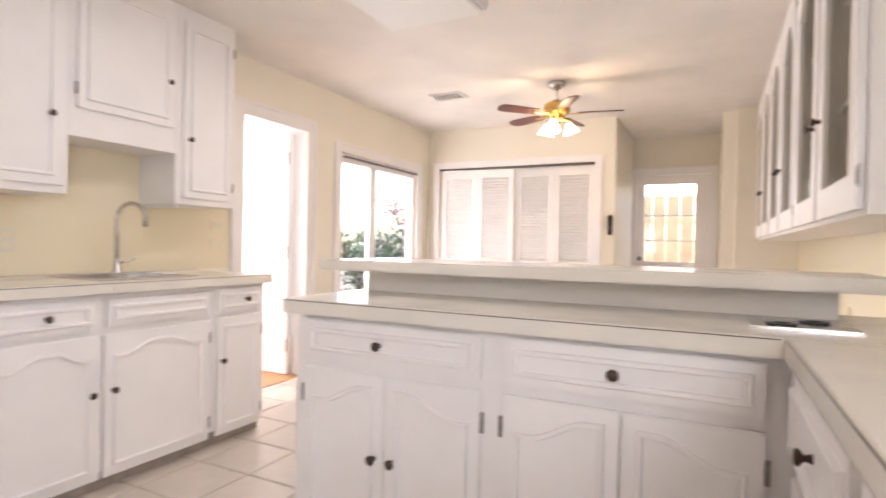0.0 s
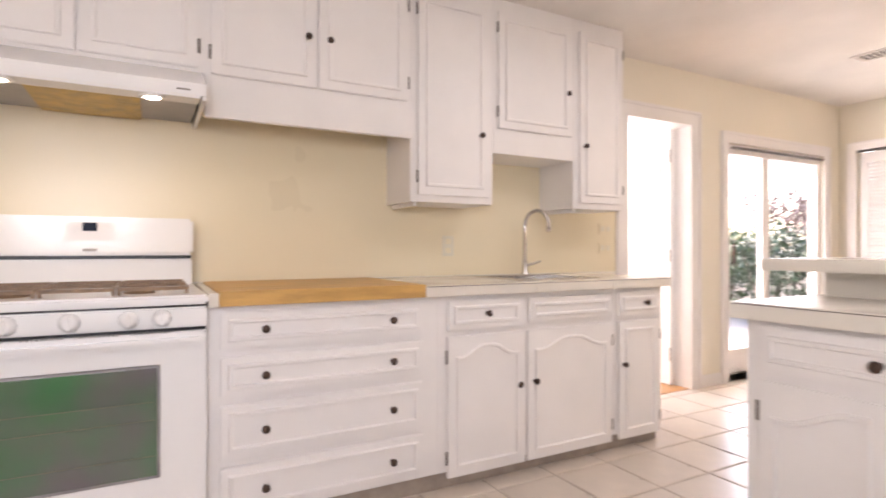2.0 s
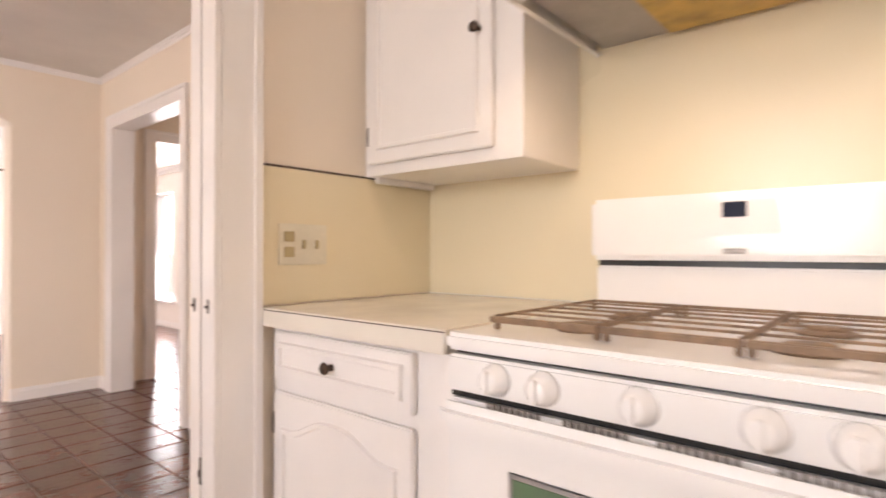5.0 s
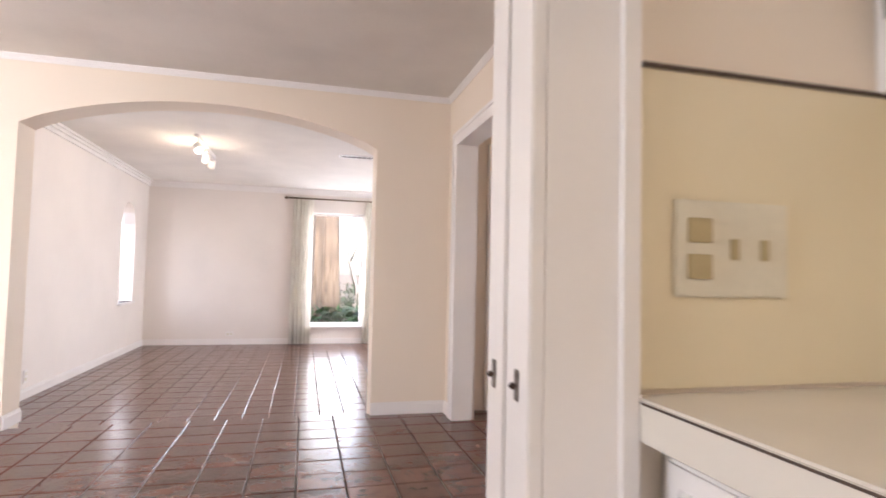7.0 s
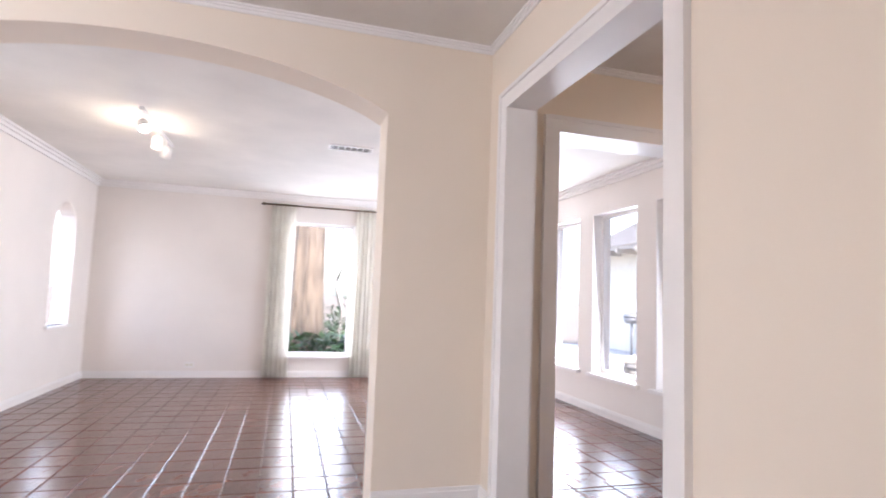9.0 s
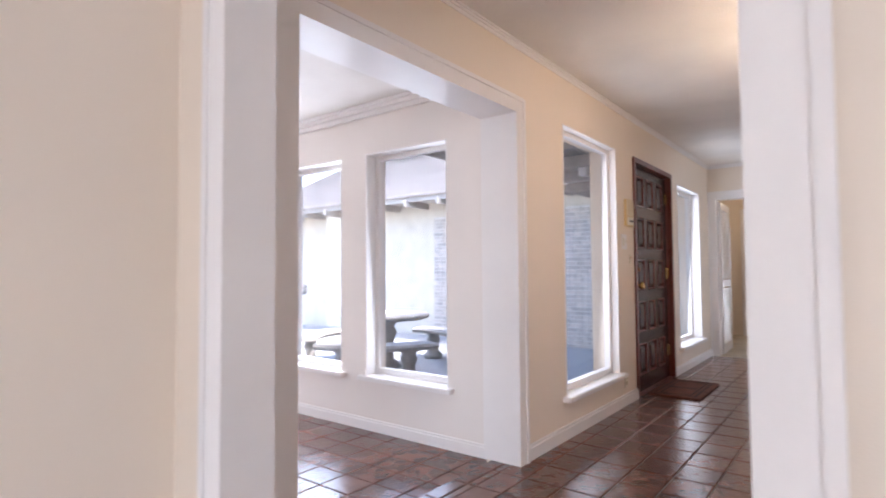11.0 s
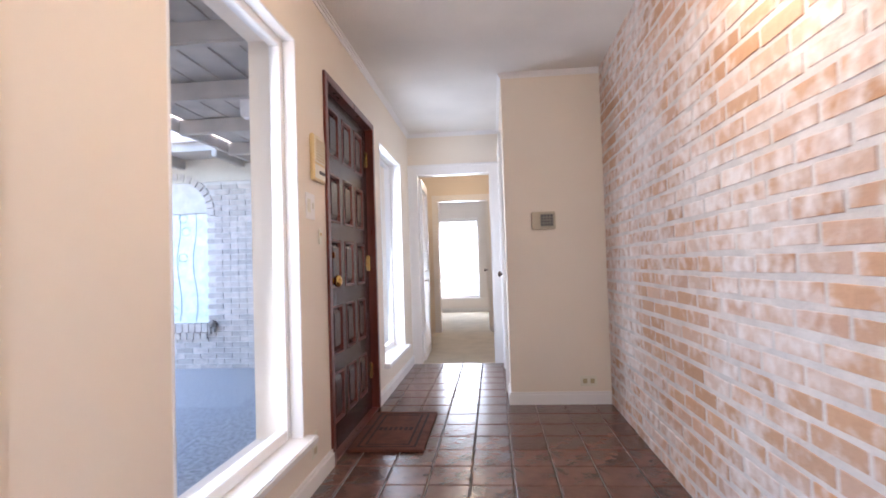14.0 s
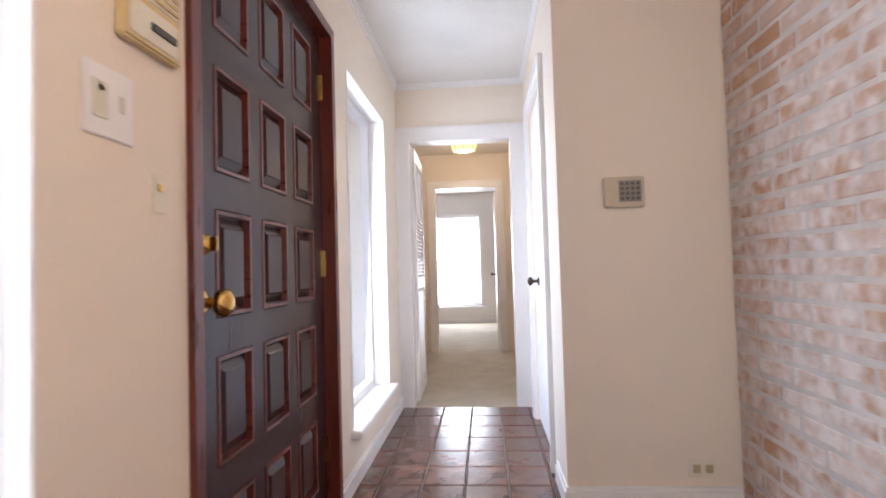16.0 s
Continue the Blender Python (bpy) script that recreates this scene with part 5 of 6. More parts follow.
wall_plate("door_sensor", FN(-5.99, 1.19), 0.042, 0.078, ((0, 0.012, 0.014, 0.015),), "small ivory push button plate", M_PLATE, M_BRASS)
wall_plate("outlet", FN(-5.83, 0.2), 0.075, 0.118, ((0, 0.026, 0.034, 0.03), (0, -0.026, 0.034, 0.03)), "ivory outlet under the window sill", M_PLATE)
wall_plate("outlet", Matrix.Translation((-7.315, -2.335, 0.165)) @ FACE_WEST, 0.118, 0.075, ((0.026, 0, 0.03, 0.034), (-0.026, 0, 0.03, 0.034)), "ivory outlet above the baseboard", M_PLATE)
kp = thing("alarm_keypad", (-7.315, -2.615, 1.325), "beige alarm keypad with rows of buttons", "keypad")
boxpart("case", (-7.315, -7.285, -2.7, -2.53, 1.262, 1.392), M_TANCASE, kp, 0.006)
boxpart("key_field", (-7.286, -7.283, -2.638, -2.545, 1.285, 1.375), M_KEYF, kp, 0.001)
for i in range(4):
    for j in range(4):
        boxpart("key", (-7.284, -7.279, -2.632 + i * 0.022, -2.618 + i * 0.022, 1.292 + j * 0.021, 1.305 + j * 0.021), M_VENT, kp, 0.001)
mt = thing("door_mat", (-6.69, -3.63, 0), "rust-brown coir doormat with dark striped border", "doormat")
boxpart("mat_body", (-7.08, -6.3, -3.84, -3.41, 0.003, 0.017), M_MAT, mt, 0.004)
for i, k in enumerate((0.045, 0.085)):
    x0, x1, y0, y1 = -7.08 + k, -6.3 - k, -3.84 + k, -3.41 - k
    for q in ((x0, x1, y0, y0 + 0.014), (x0, x1, y1 - 0.014, y1), (x0, x0 + 0.014, y0 + 0.014, y1 - 0.014), (x1 - 0.014, x1, y0 + 0.014, y1 - 0.014)):
        boxpart("stripe", (*q, 0.016, 0.0185), M_MATD, mt, 0)
for i in range(7):
    boxpart("faded_letter", (-6.72, -6.66, -3.735 + i * 0.032, -3.715 + i * 0.032, 0.016, 0.0183), M_MATD, mt, 0)

# closet door in the hall, and the louvred door beyond
cd = thing("closet_door", (-8.13, -2.86, 0), "white flush closet door with a dark knob", "door")
boxpart("leaf", (-8.64, -7.79, -2.878, -2.84, 0.012, 2.02), M_TRIM, cd)
part("knob", lathe([(0, 0), (0.028, 0), (0.027, 0.006), (0.01, 0.01), (0.01, 0.035), (0.026, 0.048), (0.027, 0.06), (0.014, 0.07), (0, 0.071)], 16, pose(-8.38, -2.878, 0.93, 90, 0, 0)), M_KNOB, cd)
ML2 = pose(-9.13, -3.765, 0, 0, 0, 182) @ FACE_SOUTH
ld = thing("louvred_door", (-9.13, -3.74, 0.012), "white half-louvred door standing open in the passage", "door")
louvre_door("", ML2, 0.0, 0.72, 0.012, 1.97, 0.0, "", "", False, ld)
part("knob", lathe([(0, 0), (0.028, 0), (0.027, 0.006), (0.01, 0.01), (0.01, 0.035), (0.026, 0.048), (0.027, 0.06), (0, 0.071)], 16, ML2 @ Matrix.Translation((0.66, 0.93, -0.0)) @ Matrix.Rotation(math.pi, 4, "X")), M_KNOB, ld)
fdx = thing("bedroom_door", (-11.75, -3.05, 0), "white bedroom door standing open", "door")
boxpart("leaf", (-12.4, -11.73, -3.075, -3.04, 0.012, 1.99), M_TRIM, fdx)
part("knob", lathe([(0, 0), (0.028, 0), (0.01, 0.01), (0.01, 0.035), (0.027, 0.05), (0, 0.071)], 14, pose(-12.33, -3.075, 0.93, 90, 0, 0)), M_KNOB, fdx)
hl = thing("passage_light", (-10.7, -3.4, CZ), "brass and glass flush ceiling light, lit", "ceiling light")
part("base", lathe([(0, CZ), (0.11, CZ), (0.11, CZ - 0.02), (0.05, CZ - 0.03), (0, CZ - 0.03)], 20, pose(-10.7, -3.4, 0)), M_BRASS, hl)
part("shade", lathe([(0, CZ - 0.03), (0.1, CZ - 0.03), (0.14, CZ - 0.1), (0.12, CZ - 0.16), (0, CZ - 0.165)], 8, pose(-10.7, -3.4, 0)), M_LANTERN, hl, "lit faceted glass shade")
bm = bmesh.new()
for k in range(8):
    a = 2 * math.pi * k / 8
    add_tube(bm, [(-10.7 + r * math.cos(a), -3.4 + r * math.sin(a), z) for r, z in ((0.102, CZ - 0.03), (0.143, CZ - 0.1), (0.123, CZ - 0.162))], 0.004, 6)
part("ribs", finish(bm), M_BRASS, hl)

# wall sconce on the brick
sc = thing("wall_sconce", (-4.75, -2.175, 1.98), "brass wall sconce with two glowing candle bulbs", "wall lamp")
part("backplate", lathe([(0, 0), (0.05, 0), (0.048, 0.008), (0.03, 0.014), (0, 0.016)], 20, pose(-4.75, -2.167, 1.97, 90, 0, 0) @ Matrix.Diagonal((1, 2.0, 1, 1))), M_ROD, sc)
for dx in (-0.055, 0.055):
    x = -4.75 + dx
    part("arm", tube([(-4.75, -2.18, 1.93), (-4.75 + dx * 0.5, -2.22, 1.87), (x, -2.27, 1.85), (x, -2.31, 1.875), (x, -2.315, 1.93)], 0.007), M_BRASS, sc)
    cup = part("cup", lathe([(0, 0), (0.018, 0), (0.034, 0.02), (0.032, 0.025), (0, 0.018)], 16, pose(x, -2.315, 1.93)), M_BRASS, sc)
    part("candle_sleeve", lathe([(0, 0.018), (0.012, 0.018), (0.012, 0.07), (0, 0.07)], 12, pose(x, -2.315, 1.93)), M_PLATE, cup)
    part("bulb", lathe([(0, 0.07), (0.012, 0.07), (0.026, 0.095), (0.028, 0.115), (0.018, 0.145), (0.006, 0.17), (0, 0.175)], 16, pose(x, -2.315, 1.93)), M_BULB, cup, "glowing candle bulb")

# ---- living room ----
tr = thing("track_light", (0.03, -6.25, CZ), "white ceiling track with three lit spotlights", "track light")
boxpart("rail", (0.015, 0.05, -6.85, -5.7, CZ - 0.03, CZ), M_TRIM, tr, 0.003)
for y, a in ((-5.8, 25), (-6.3, -10), (-6.65, -15)):
    m = pose(0.032, y, CZ - 0.12, 0, 0, 0) @ pose(0, 0, 0, 38 if a > 0 else -30, a, 0)
    part("stem", tube([(0.032, y, CZ - 0.03), (0.032, y, CZ - 0.1)], 0.008), M_TRIM, tr)
    h = part("spot_head", lathe([(0, 0.05), (0.03, 0.05), (0.042, 0.03), (0.045, -0.06), (0.04, -0.06), (0.038, -0.045), (0, -0.045)], 20, m), M_TRIM, tr)
    part("lamp", lathe([(0, -0.046), (0.036, -0.046), (0.03, -0.056), (0, -0.06)], 18, m), M_SPOT, h)
cr = thing("curtain_rod", (-1.6, -9.08, 2.27), "dark bronze curtain rod with finials", "curtain rod")
part("rod", tube([(-0.78, -9.08, 2.27), (-2.45, -9.08, 2.27)], 0.012, 10), M_ROD, cr)
for x in (-0.76, -2.47):
    part("finial", lathe([(0, -0.03), (0.012, -0.03), (0.022, 0), (0.016, 0.025), (0, 0.04)], 14, pose(x, -9.08, 2.27, 0, 90, 0)), M_ROD, cr)
for x in (-0.95, -2.28):
    boxpart("bracket", (x - 0.01, x + 0.01, -9.16, -9.07, 2.255, 2.28), M_ROD, cr, 0.002)


def curtain(x0, x1, label):
    c = bmesh.new()
    n = 60
    cols_ = []
    for i in range(n + 1):
        s = i / n
        x = x0 + (x1 - x0) * s
        d = 0.016 * math.sin(s * 2 * math.pi * 5.5) + 0.008 * math.sin(s * 31)
        cols_.append([c.verts.new((x + 0.01 * math.sin(z * 2 + i * 0.3), -9.09 + d * (0.7 + 0.25 * (2.2 - z) / 2.2), z)) for z in (LF + 0.01, 0.4, 1.0, 1.6, 2.1, 2.3)])
    for a, b in zip(cols_, cols_[1:]):
        for k in range(5):
            c.faces.new((a[k], b[k], b[k + 1], a[k + 1]))
    ret = bmesh.ops.solidify(c, geom=c.faces[:], thickness=0.004)
    t = part("curtain", finish(c, 0, None, True), M_CURTAIN)
    return tagged(t, label, "curtain", "curtains")


curtain(-0.86, -1.2, "ivory pleated curtain panel beside the window")
curtain(-2.05, -2.38, "ivory pleated curtain panel beside the window")
wall_plate("outlet", Matrix.Translation((0.06, -9.16, 0.02)) @ FACE_NORTH, 0.118, 0.075, ((0.026, 0, 0.03, 0.034), (-0.026, 0, 0.03, 0.034)), "white outlet low on the wall", M_TRIM, M_PLATE)
wall_plate("outlet", Matrix.Translation((1.336, -5.5, 0.05)) @ FACE_EAST, 0.075, 0.118, ((0, 0.026, 0.034, 0.03), (0, -0.026, 0.034, 0.03)), "white outlet low on the wall", M_TRIM, M_PLATE)
# dark strip inside the jamb slot, shade given by colour
bm = bmesh.new()
add_box(bm, -1.328, -1.322, -0.416, -0.402, 0.1, 2.0)
tagged(part("pocket_slot_shade", finish(bm), M_HINGE), "dark strip giving the pocket door slot its shade", "", "", "structure")
for y in (-0.443, -0.368):
    lt = thing("door_latch", (-1.312, y, 0.945), "small bronze pocket door latch in the white jamb", "latch", "pocket door latches")
    boxpart("plate", (-1.312, -1.310, y - 0.006, y + 0.006, 0.908, 0.944), M_HINGE, lt, 0.001)
    boxpart("bolt", (-1.310, -1.302, y - 0.0035, y + 0.0035, 0.922, 0.929), M_KNOB, lt, 0.002)
fb = thing("flush_bolt", (-1.312, -0.409, 0.46), "worn bronze flush bolt low on the door jamb", "bolt")
boxpart("plate", (-1.314, -1.310, -0.415, -0.403, 0.46, 0.53), M_HINGE, fb, 0.001)
boxpart("slide", (-1.310, -1.306, -0.412, -0.406, 0.48, 0.50), M_KNOB, fb, 0.001)

# ---- outside ----
bm = bmesh.new()
bmesh.ops.create_grid(bm, x_segments=4, y_segments=4, size=300, matrix=Matrix.Translation((0, 0, -0.32)))
tagged(part("ground", finish(bm), M_SOIL), "brown leaf-littered ground", "", "", "structure")
structure("courtyard_paving", [(-10.0, -4.69, -16.0, -4.09, -0.3, -0.2)], M_GRAVEL, "grey pebble courtyard paving")
structure("patio", [(-6.5, -2.28, 4.9, 9.5, -0.3, -0.08)], M_CONC, "pale concrete patio by the glass door")


def brick_field(bm, u0, u1, v0, v1, w0, w1, L, H, J, m, skip=None, jitter=0.002):
    row, v = 0, v0
    while v + H <= v1 + 0.02:
        u = u0 - (L + J) * 0.5 * (row % 2)
        while u < u1:
            a, b = max(u, u0), min(u + L, u1)
            if b - a > 0.03 and not (skip and skip(a, b, v, v + H)):
                j = random.uniform(-jitter, jitter)
                add_box(bm, a, b, v, min(v + H, v1), w0, w1 + j, m)
            u += L + J
        v += H + J
        row += 1
    return bm


# courtyard wing across from the entry
WX = -10.0
MW = at_plane(FACE_WEST, WX)
AWY0, AWY1 = -7.5, -6.65
wing = thing("courtyard_wing", (-11.5, -8, -0.3), "pale brick house wing across the courtyard", "house")
wb = bmesh.new()
for b in wall_boxes("x", WX - 0.2, WX - 0.012, -15.0, -4.2, -0.3, 2.5, [(AWY0, AWY1, 0.38, 1.8)]):
    add_box(wb, *b)
part("wall", finish(wb), M_OMORT, wing)
cy, rr = (AWY0 + AWY1) / 2, (AWY1 - AWY0) / 2
def in_arch(a, b, v, v2):
    u = (a + b) / 2
    if not (AWY0 - 0.08 < u < AWY1 + 0.08 and v2 > 0.3):
        return False
    return (v + v2) / 2 < 1.8 or math.hypot(u - cy, (v + v2) / 2 - 1.8) < rr + 0.08
bm = brick_field(bmesh.new(), -9.2, -4.25, -0.28, 2.2, -0.012, 0.0, 0.2, 0.058, 0.012, MW, in_arch)
tagged(part("brick_field", finish(bm), M_OBRICK, wing), "", "", "", "stuff")
boxpart("stucco_field", (WX - 0.012, WX - 0.002, -15.0, -9.2, -0.3, 2.5), M_STUCCO, wing, 0)
boxpart("frieze", (WX - 0.012, WX + 0.01, -15.0, -4.2, 2.2, 2.5), M_STUCCO, wing, 0)
for k in range(17):
    a = math.pi * k / 16
    boxpart("arch_brick", (-0.034, 0.034, rr + 0.01, rr + 0.1, -0.01, 0.02), M_OBRICK, wing, 0.003, "", MW @ Matrix.Translation((cy, 1.8, 0)) @ Matrix.Rotation(a - math.pi / 2, 4, "Z"))
for k in range(12):
    boxpart("sill_brick", (AWY0 - 0.08 + k * 0.086, AWY0 - 0.002 + k * 0.086, 0.27, 0.38, -0.01, 0.06), M_OBRICK, wing, 0.003, "", MW)
for k in range(9):
    boxpart("sill_brick", (AWY0 + 0.03 + k * 0.09, AWY0 + 0.11 + k * 0.09, 0.18, 0.262, -0.01, 0.035), M_OBRICK, wing, 0.003, "", MW)
sw = bmesh.new()
pts = [(AWY0, 0.38), (AWY1, 0.38)] + [(cy + rr * math.cos(math.pi * k / 16), 1.8 + rr * math.sin(math.pi * k / 16)) for k in range(17)]
sw.faces.new([sw.verts.new((u, v, -0.06)) for u, v in pts])
win = part("stained_window", finish(sw, 0, MW), M_STAIN, wing, "arched leaded stained glass window")
bm = bmesh.new()
for k in range(9):
    v = 0.55 + 0.17 * k
    c0 = (cy + random.uniform(-0.18, 0.18), v)
    add_tube(bm, [(c0[0] + 0.06 * math.cos(a), c0[1] + 0.055 * math.sin(a), -0.052) for a in [2 * math.pi * j / 10 for j in range(10)]], 0.004, 5, True)
for u in (-0.22, 0.0, 0.22):
    add_tube(bm, [(cy + u + 0.03 * math.sin(j), 0.4 + j * 0.16, -0.052) for j in range(10)], 0.0035, 5)
part("leading", finish(bm, 0, MW), M_LEAD, win)
boxpart("eave", (WX - 0.3, WX + 0.62, -15.2, -4.0, 2.5, 2.54), M_EAVE, wing, 0)
boxpart("fascia", (WX + 0.62, WX + 0.65, -15.2, -4.0, 2.46, 2.6), M_EAVE, wing, 0.004)
for k in range(14):
    y = -15 + k * 0.8
    boxpart("rafter_tail", (WX, WX + 0.72, y, y + 0.07, 2.37, 2.5), M_EAVE, wing, 0.01)
rf = bmesh.new()
q = [rf.verts.new(p) for p in ((WX + 0.7, -15.3, 2.56), (WX + 0.7, -3.9, 2.56), (WX - 3, -3.9, 4.4), (WX - 3, -15.3, 4.4))]
rf.faces.new(q)
bmesh.ops.solidify(rf, geom=rf.faces[:], thickness=0.06)
part("roof", finish(rf), M_SHINGLE, wing)
tap = thing("garden_tap", (WX + 0.05, -6.55, 0.3), "dark garden hose tap on the brick wall", "tap")
part("pipe", tube([(WX, -6.55, 0.36), (WX + 0.1, -6.55, 0.37), (WX + 0.15, -6.55, 0.33), (WX + 0.15, -6.55, 0.26)], 0.018), M_HINGE, tap)
part("valve", lathe([(0, -0.04), (0.045, -0.04), (0.05, 0.03), (0, 0.05)], 12, pose(WX + 0.1, -6.55, 0.38)), M_HINGE, tap)

# porch eave over the entry and courtyard windows
pe = thing("porch_eave", (-6.8, -4.7, 2.35), "weathered timber eave over the entry porch", "eave")
for k in range(8):
    boxpart("soffit_board", (-9.6, -4.7, -5.55 + k * 0.185, -5.363 + k * 0.185, 2.32 + k * 0.008, 2.36 + k * 0.008), M_EAVE, pe, 0.003)
for k in range(6):
    x = -9.4 + k * 0.85
    boxpart("rafter", (x, x + 0.07, -5.6, -4.1, 2.2, 2.32), M_EAVE, pe, 0.01)
boxpart("fascia", (-9.6, -4.7, -5.62, -5.58, 2.22, 2.4), M_EAVE, pe, 0.004)
pl = thing("porch_lamp", (-7.15, -4.75, 2.3), "white porch flood lamp under the eave", "lamp")
boxpart("housing", (-7.2, -7.1, -4.8, -4.7, 2.16, 2.41), M_TRIM, pl, 0.01)
ce = thing("court_eave", (-5.0, -7.0, 2.4), "timber eave above the court windows", "eave")
boxpart("soffit", (-5.35, -4.69, -9.4, -5.6, 2.36, 2.39), M_EAVE, ce, 0.003)
for k in range(5):
    y = -9.2 + k * 0.85
    boxpart("rafter_tail", (-5.4, -4.69, y, y + 0.07, 2.25, 2.36), M_EAVE, ce, 0.012)


# stone table and benches
def leg_profile(m, h, s=1.0):
    return lathe([(0, 0), (0.17 * s, 0), (0.17 * s, 0.06), (0.1 * s, 0.12), (0.09 * s, h * 0.5), (0.13 * s, h * 0.72), (0.1 * s, h * 0.85), (0.16 * s, h), (0, h)], 14, m)


GT = -0.2
TC = (-6.75, -7.47)
tb = thing("stone_table", (*TC, GT), "round weathered concrete garden table", "table")
part("pedestal", leg_profile(pose(*TC, GT), 0.66, 1.3), M_CONC, tb)
part("tabletop", lathe([(0, 0.66), (0.55, 0.66), (0.62, 0.69), (0.62, 0.72), (0.58, 0.74), (0, 0.74)], 32, pose(*TC, GT)), M_CONC, tb)
for ang in (38, 158, 278):
    a = radians(ang)
    bn = thing("stone_bench", (TC[0] + 1.05 * math.cos(a), TC[1] + 1.05 * math.sin(a), GT), "curved weathered concrete garden bench", "bench", "benches round the table")
    arc = [a + radians(-38 + 76 * i / 14) for i in range(15)]
    bm = bmesh.new()
    rings = []
    for t in arc:
        rings.append([bm.verts.new((TC[0] + r * math.cos(t), TC[1] + r * math.sin(t), GT + z)) for r, z in ((0.9, 0.38), (1.2, 0.38), (1.22, 0.42), (1.2, 0.45), (0.9, 0.45), (0.88, 0.42))])
    for p, q in zip(rings, rings[1:]):
        for k in range(6):
            bm.faces.new((p[k], p[(k + 1) % 6], q[(k + 1) % 6], q[k]))
    bm.faces.new(rings[0])
    bm.faces.new(rings[-1][::-1])
    part("seat", finish(bm), M_CONC, bn)
    for t in (arc[3], arc[11]):
        part("leg", leg_profile(pose(TC[0] + 1.05 * math.cos(t), TC[1] + 1.05 * math.sin(t), GT), 0.38, 0.8), M_CONC, bn)
gr = thing("barbecue", (-9.1, -12.4, GT), "grey garden grill on a thin post", "grill")
part("post", tube([(-9.1, -12.4, GT), (-9.1, -12.4, 0.6)], 0.03), M_BBQ, gr)
part("grill_box", lathe([(0, 0), (0.14, 0), (0.19, 0.07), (0.19, 0.13), (0, 0.13)], 20, pose(-9.1, -12.4, 0.6)), M_BBQ, gr)
part("hood", lathe([(0.195, 0.135), (0.19, 0.19), (0.13, 0.25), (0, 0.27)], 20, pose(-9.1, -12.4, 0.6)), M_BBQ, gr)


# garden trees and shrubs
def leaf_mass(bm, centre, spread, count, size, rng, flat=0.5):
    for _ in range(count):
        d = Vector((rng.gauss(0, 1), rng.gauss(0, 1), rng.gauss(0, 1)))
        d = d.normalized() * rng.random() ** 0.4
        p = Vector(centre) + Vector((d.x * spread[0], d.y * spread[1], d.z * spread[2]))
        s = size * rng.uniform(0.6, 1.4)
        q = Euler((rng.uniform(-1, 1), rng.uniform(-1, 1), rng.uniform(0, 6.3))).to_matrix()
        v = [bm.verts.new(p + q @ Vector(c)) for c in ((0, -s * 0.2, 0), (s * 0.4, 0, s * 0.12), (s, 0, -s * 0.1), (s * 0.4, s * 0.28, s * 0.05), (0, s * 0.1, 0))]
        bm.faces.new(v)


def shrub(name, centre, spread, count, size, mat, label, rng, stems=5):
    t = thing(name, (centre[0], centre[1], -0.31), label, "shrub")
    bm = bmesh.new()
    for _ in range(stems):
        a, r = rng.uniform(0, 6.3), rng.uniform(0.1, 0.7)
        add_tube(bm, [(centre[0], centre[1], -0.31), (centre[0] + 0.4 * r * spread[0] * math.cos(a), centre[1] + 0.4 * r * spread[1] * math.sin(a), centre[2] * 0.5), (centre[0] + r * spread[0] * math.cos(a), centre[1] + r * spread[1] * math.sin(a), centre[2] + 0.4 * spread[2])], [0.02, 0.014, 0.006], 6)
    part("stems", finish(bm), M_BARK, t)
    bm = bmesh.new()
    for _ in range(9):
        c = (centre[0] + rng.uniform(-0.6, 0.6) * spread[0], centre[1] + rng.uniform(-0.6, 0.6) * spread[1], centre[2] + rng.uniform(-0.6, 0.5) * spread[2])
        leaf_mass(bm, c, tuple(s * 0.5 for s in spread), count // 9, size, rng)
    part("foliage", bm, mat, t)


rng = random.Random(7)
tree = thing("tree", (-1.55, -11.6, -0.31), "big rough-barked tree beyond the living room window", "tree")
bm = bmesh.new()
n, prof = 40, [(-0.35, 0.42), (0.1, 0.34), (0.9, 0.29), (2.0, 0.27), (3.4, 0.25), (5.0, 0.2)]
rings = []
for z, r in prof:
    rings.append([bm.verts.new((-1.5 + (r + 0.025 * math.sin(k * 7.9) + 0.018 * (k % 2)) * math.cos(2 * math.pi * k / n), -11.6 + (r + 0.025 * math.sin(k * 7.9) + 0.018 * (k % 2)) * math.sin(2 * math.pi * k / n), z)) for k in range(n)])
for a, b in zip(rings, rings[1:]):
    for k in range(n):
        bm.faces.new((a[k], a[(k + 1) % n], b[(k + 1) % n], b[k]))
part("trunk", finish(bm), M_BARK, tree)
for k in range(5):
    a = k * 1.3
    part("limb", tube([(-1.5, -11.6, 3.2 + 0.3 * k), (-1.5 + 0.9 * math.cos(a), -11.6 + 0.9 * math.sin(a), 4.4 + 0.2 * k), (-1.5 + 2.2 * math.cos(a), -11.6 + 2.2 * math.sin(a), 5.2 + 0.2 * k)], [0.12, 0.08, 0.03]), M_BARK, tree)
bm = bmesh.new()
for k in range(24):
    a = rng.uniform(0, 6.3)
    leaf_mass(bm, (-1.5 + rng.uniform(0.5, 2.6) * math.cos(a), -11.6 + rng.uniform(0.5, 2.6) * math.sin(a), rng.uniform(4.3, 6.6)), (0.8, 0.8, 0.6), 130, 0.16, rng)
part("crown", bm, M_LEAF, tree)
sap = thing("sapling", (-2.15, -12.4, -0.31), "thin pale branching sapling", "tree")
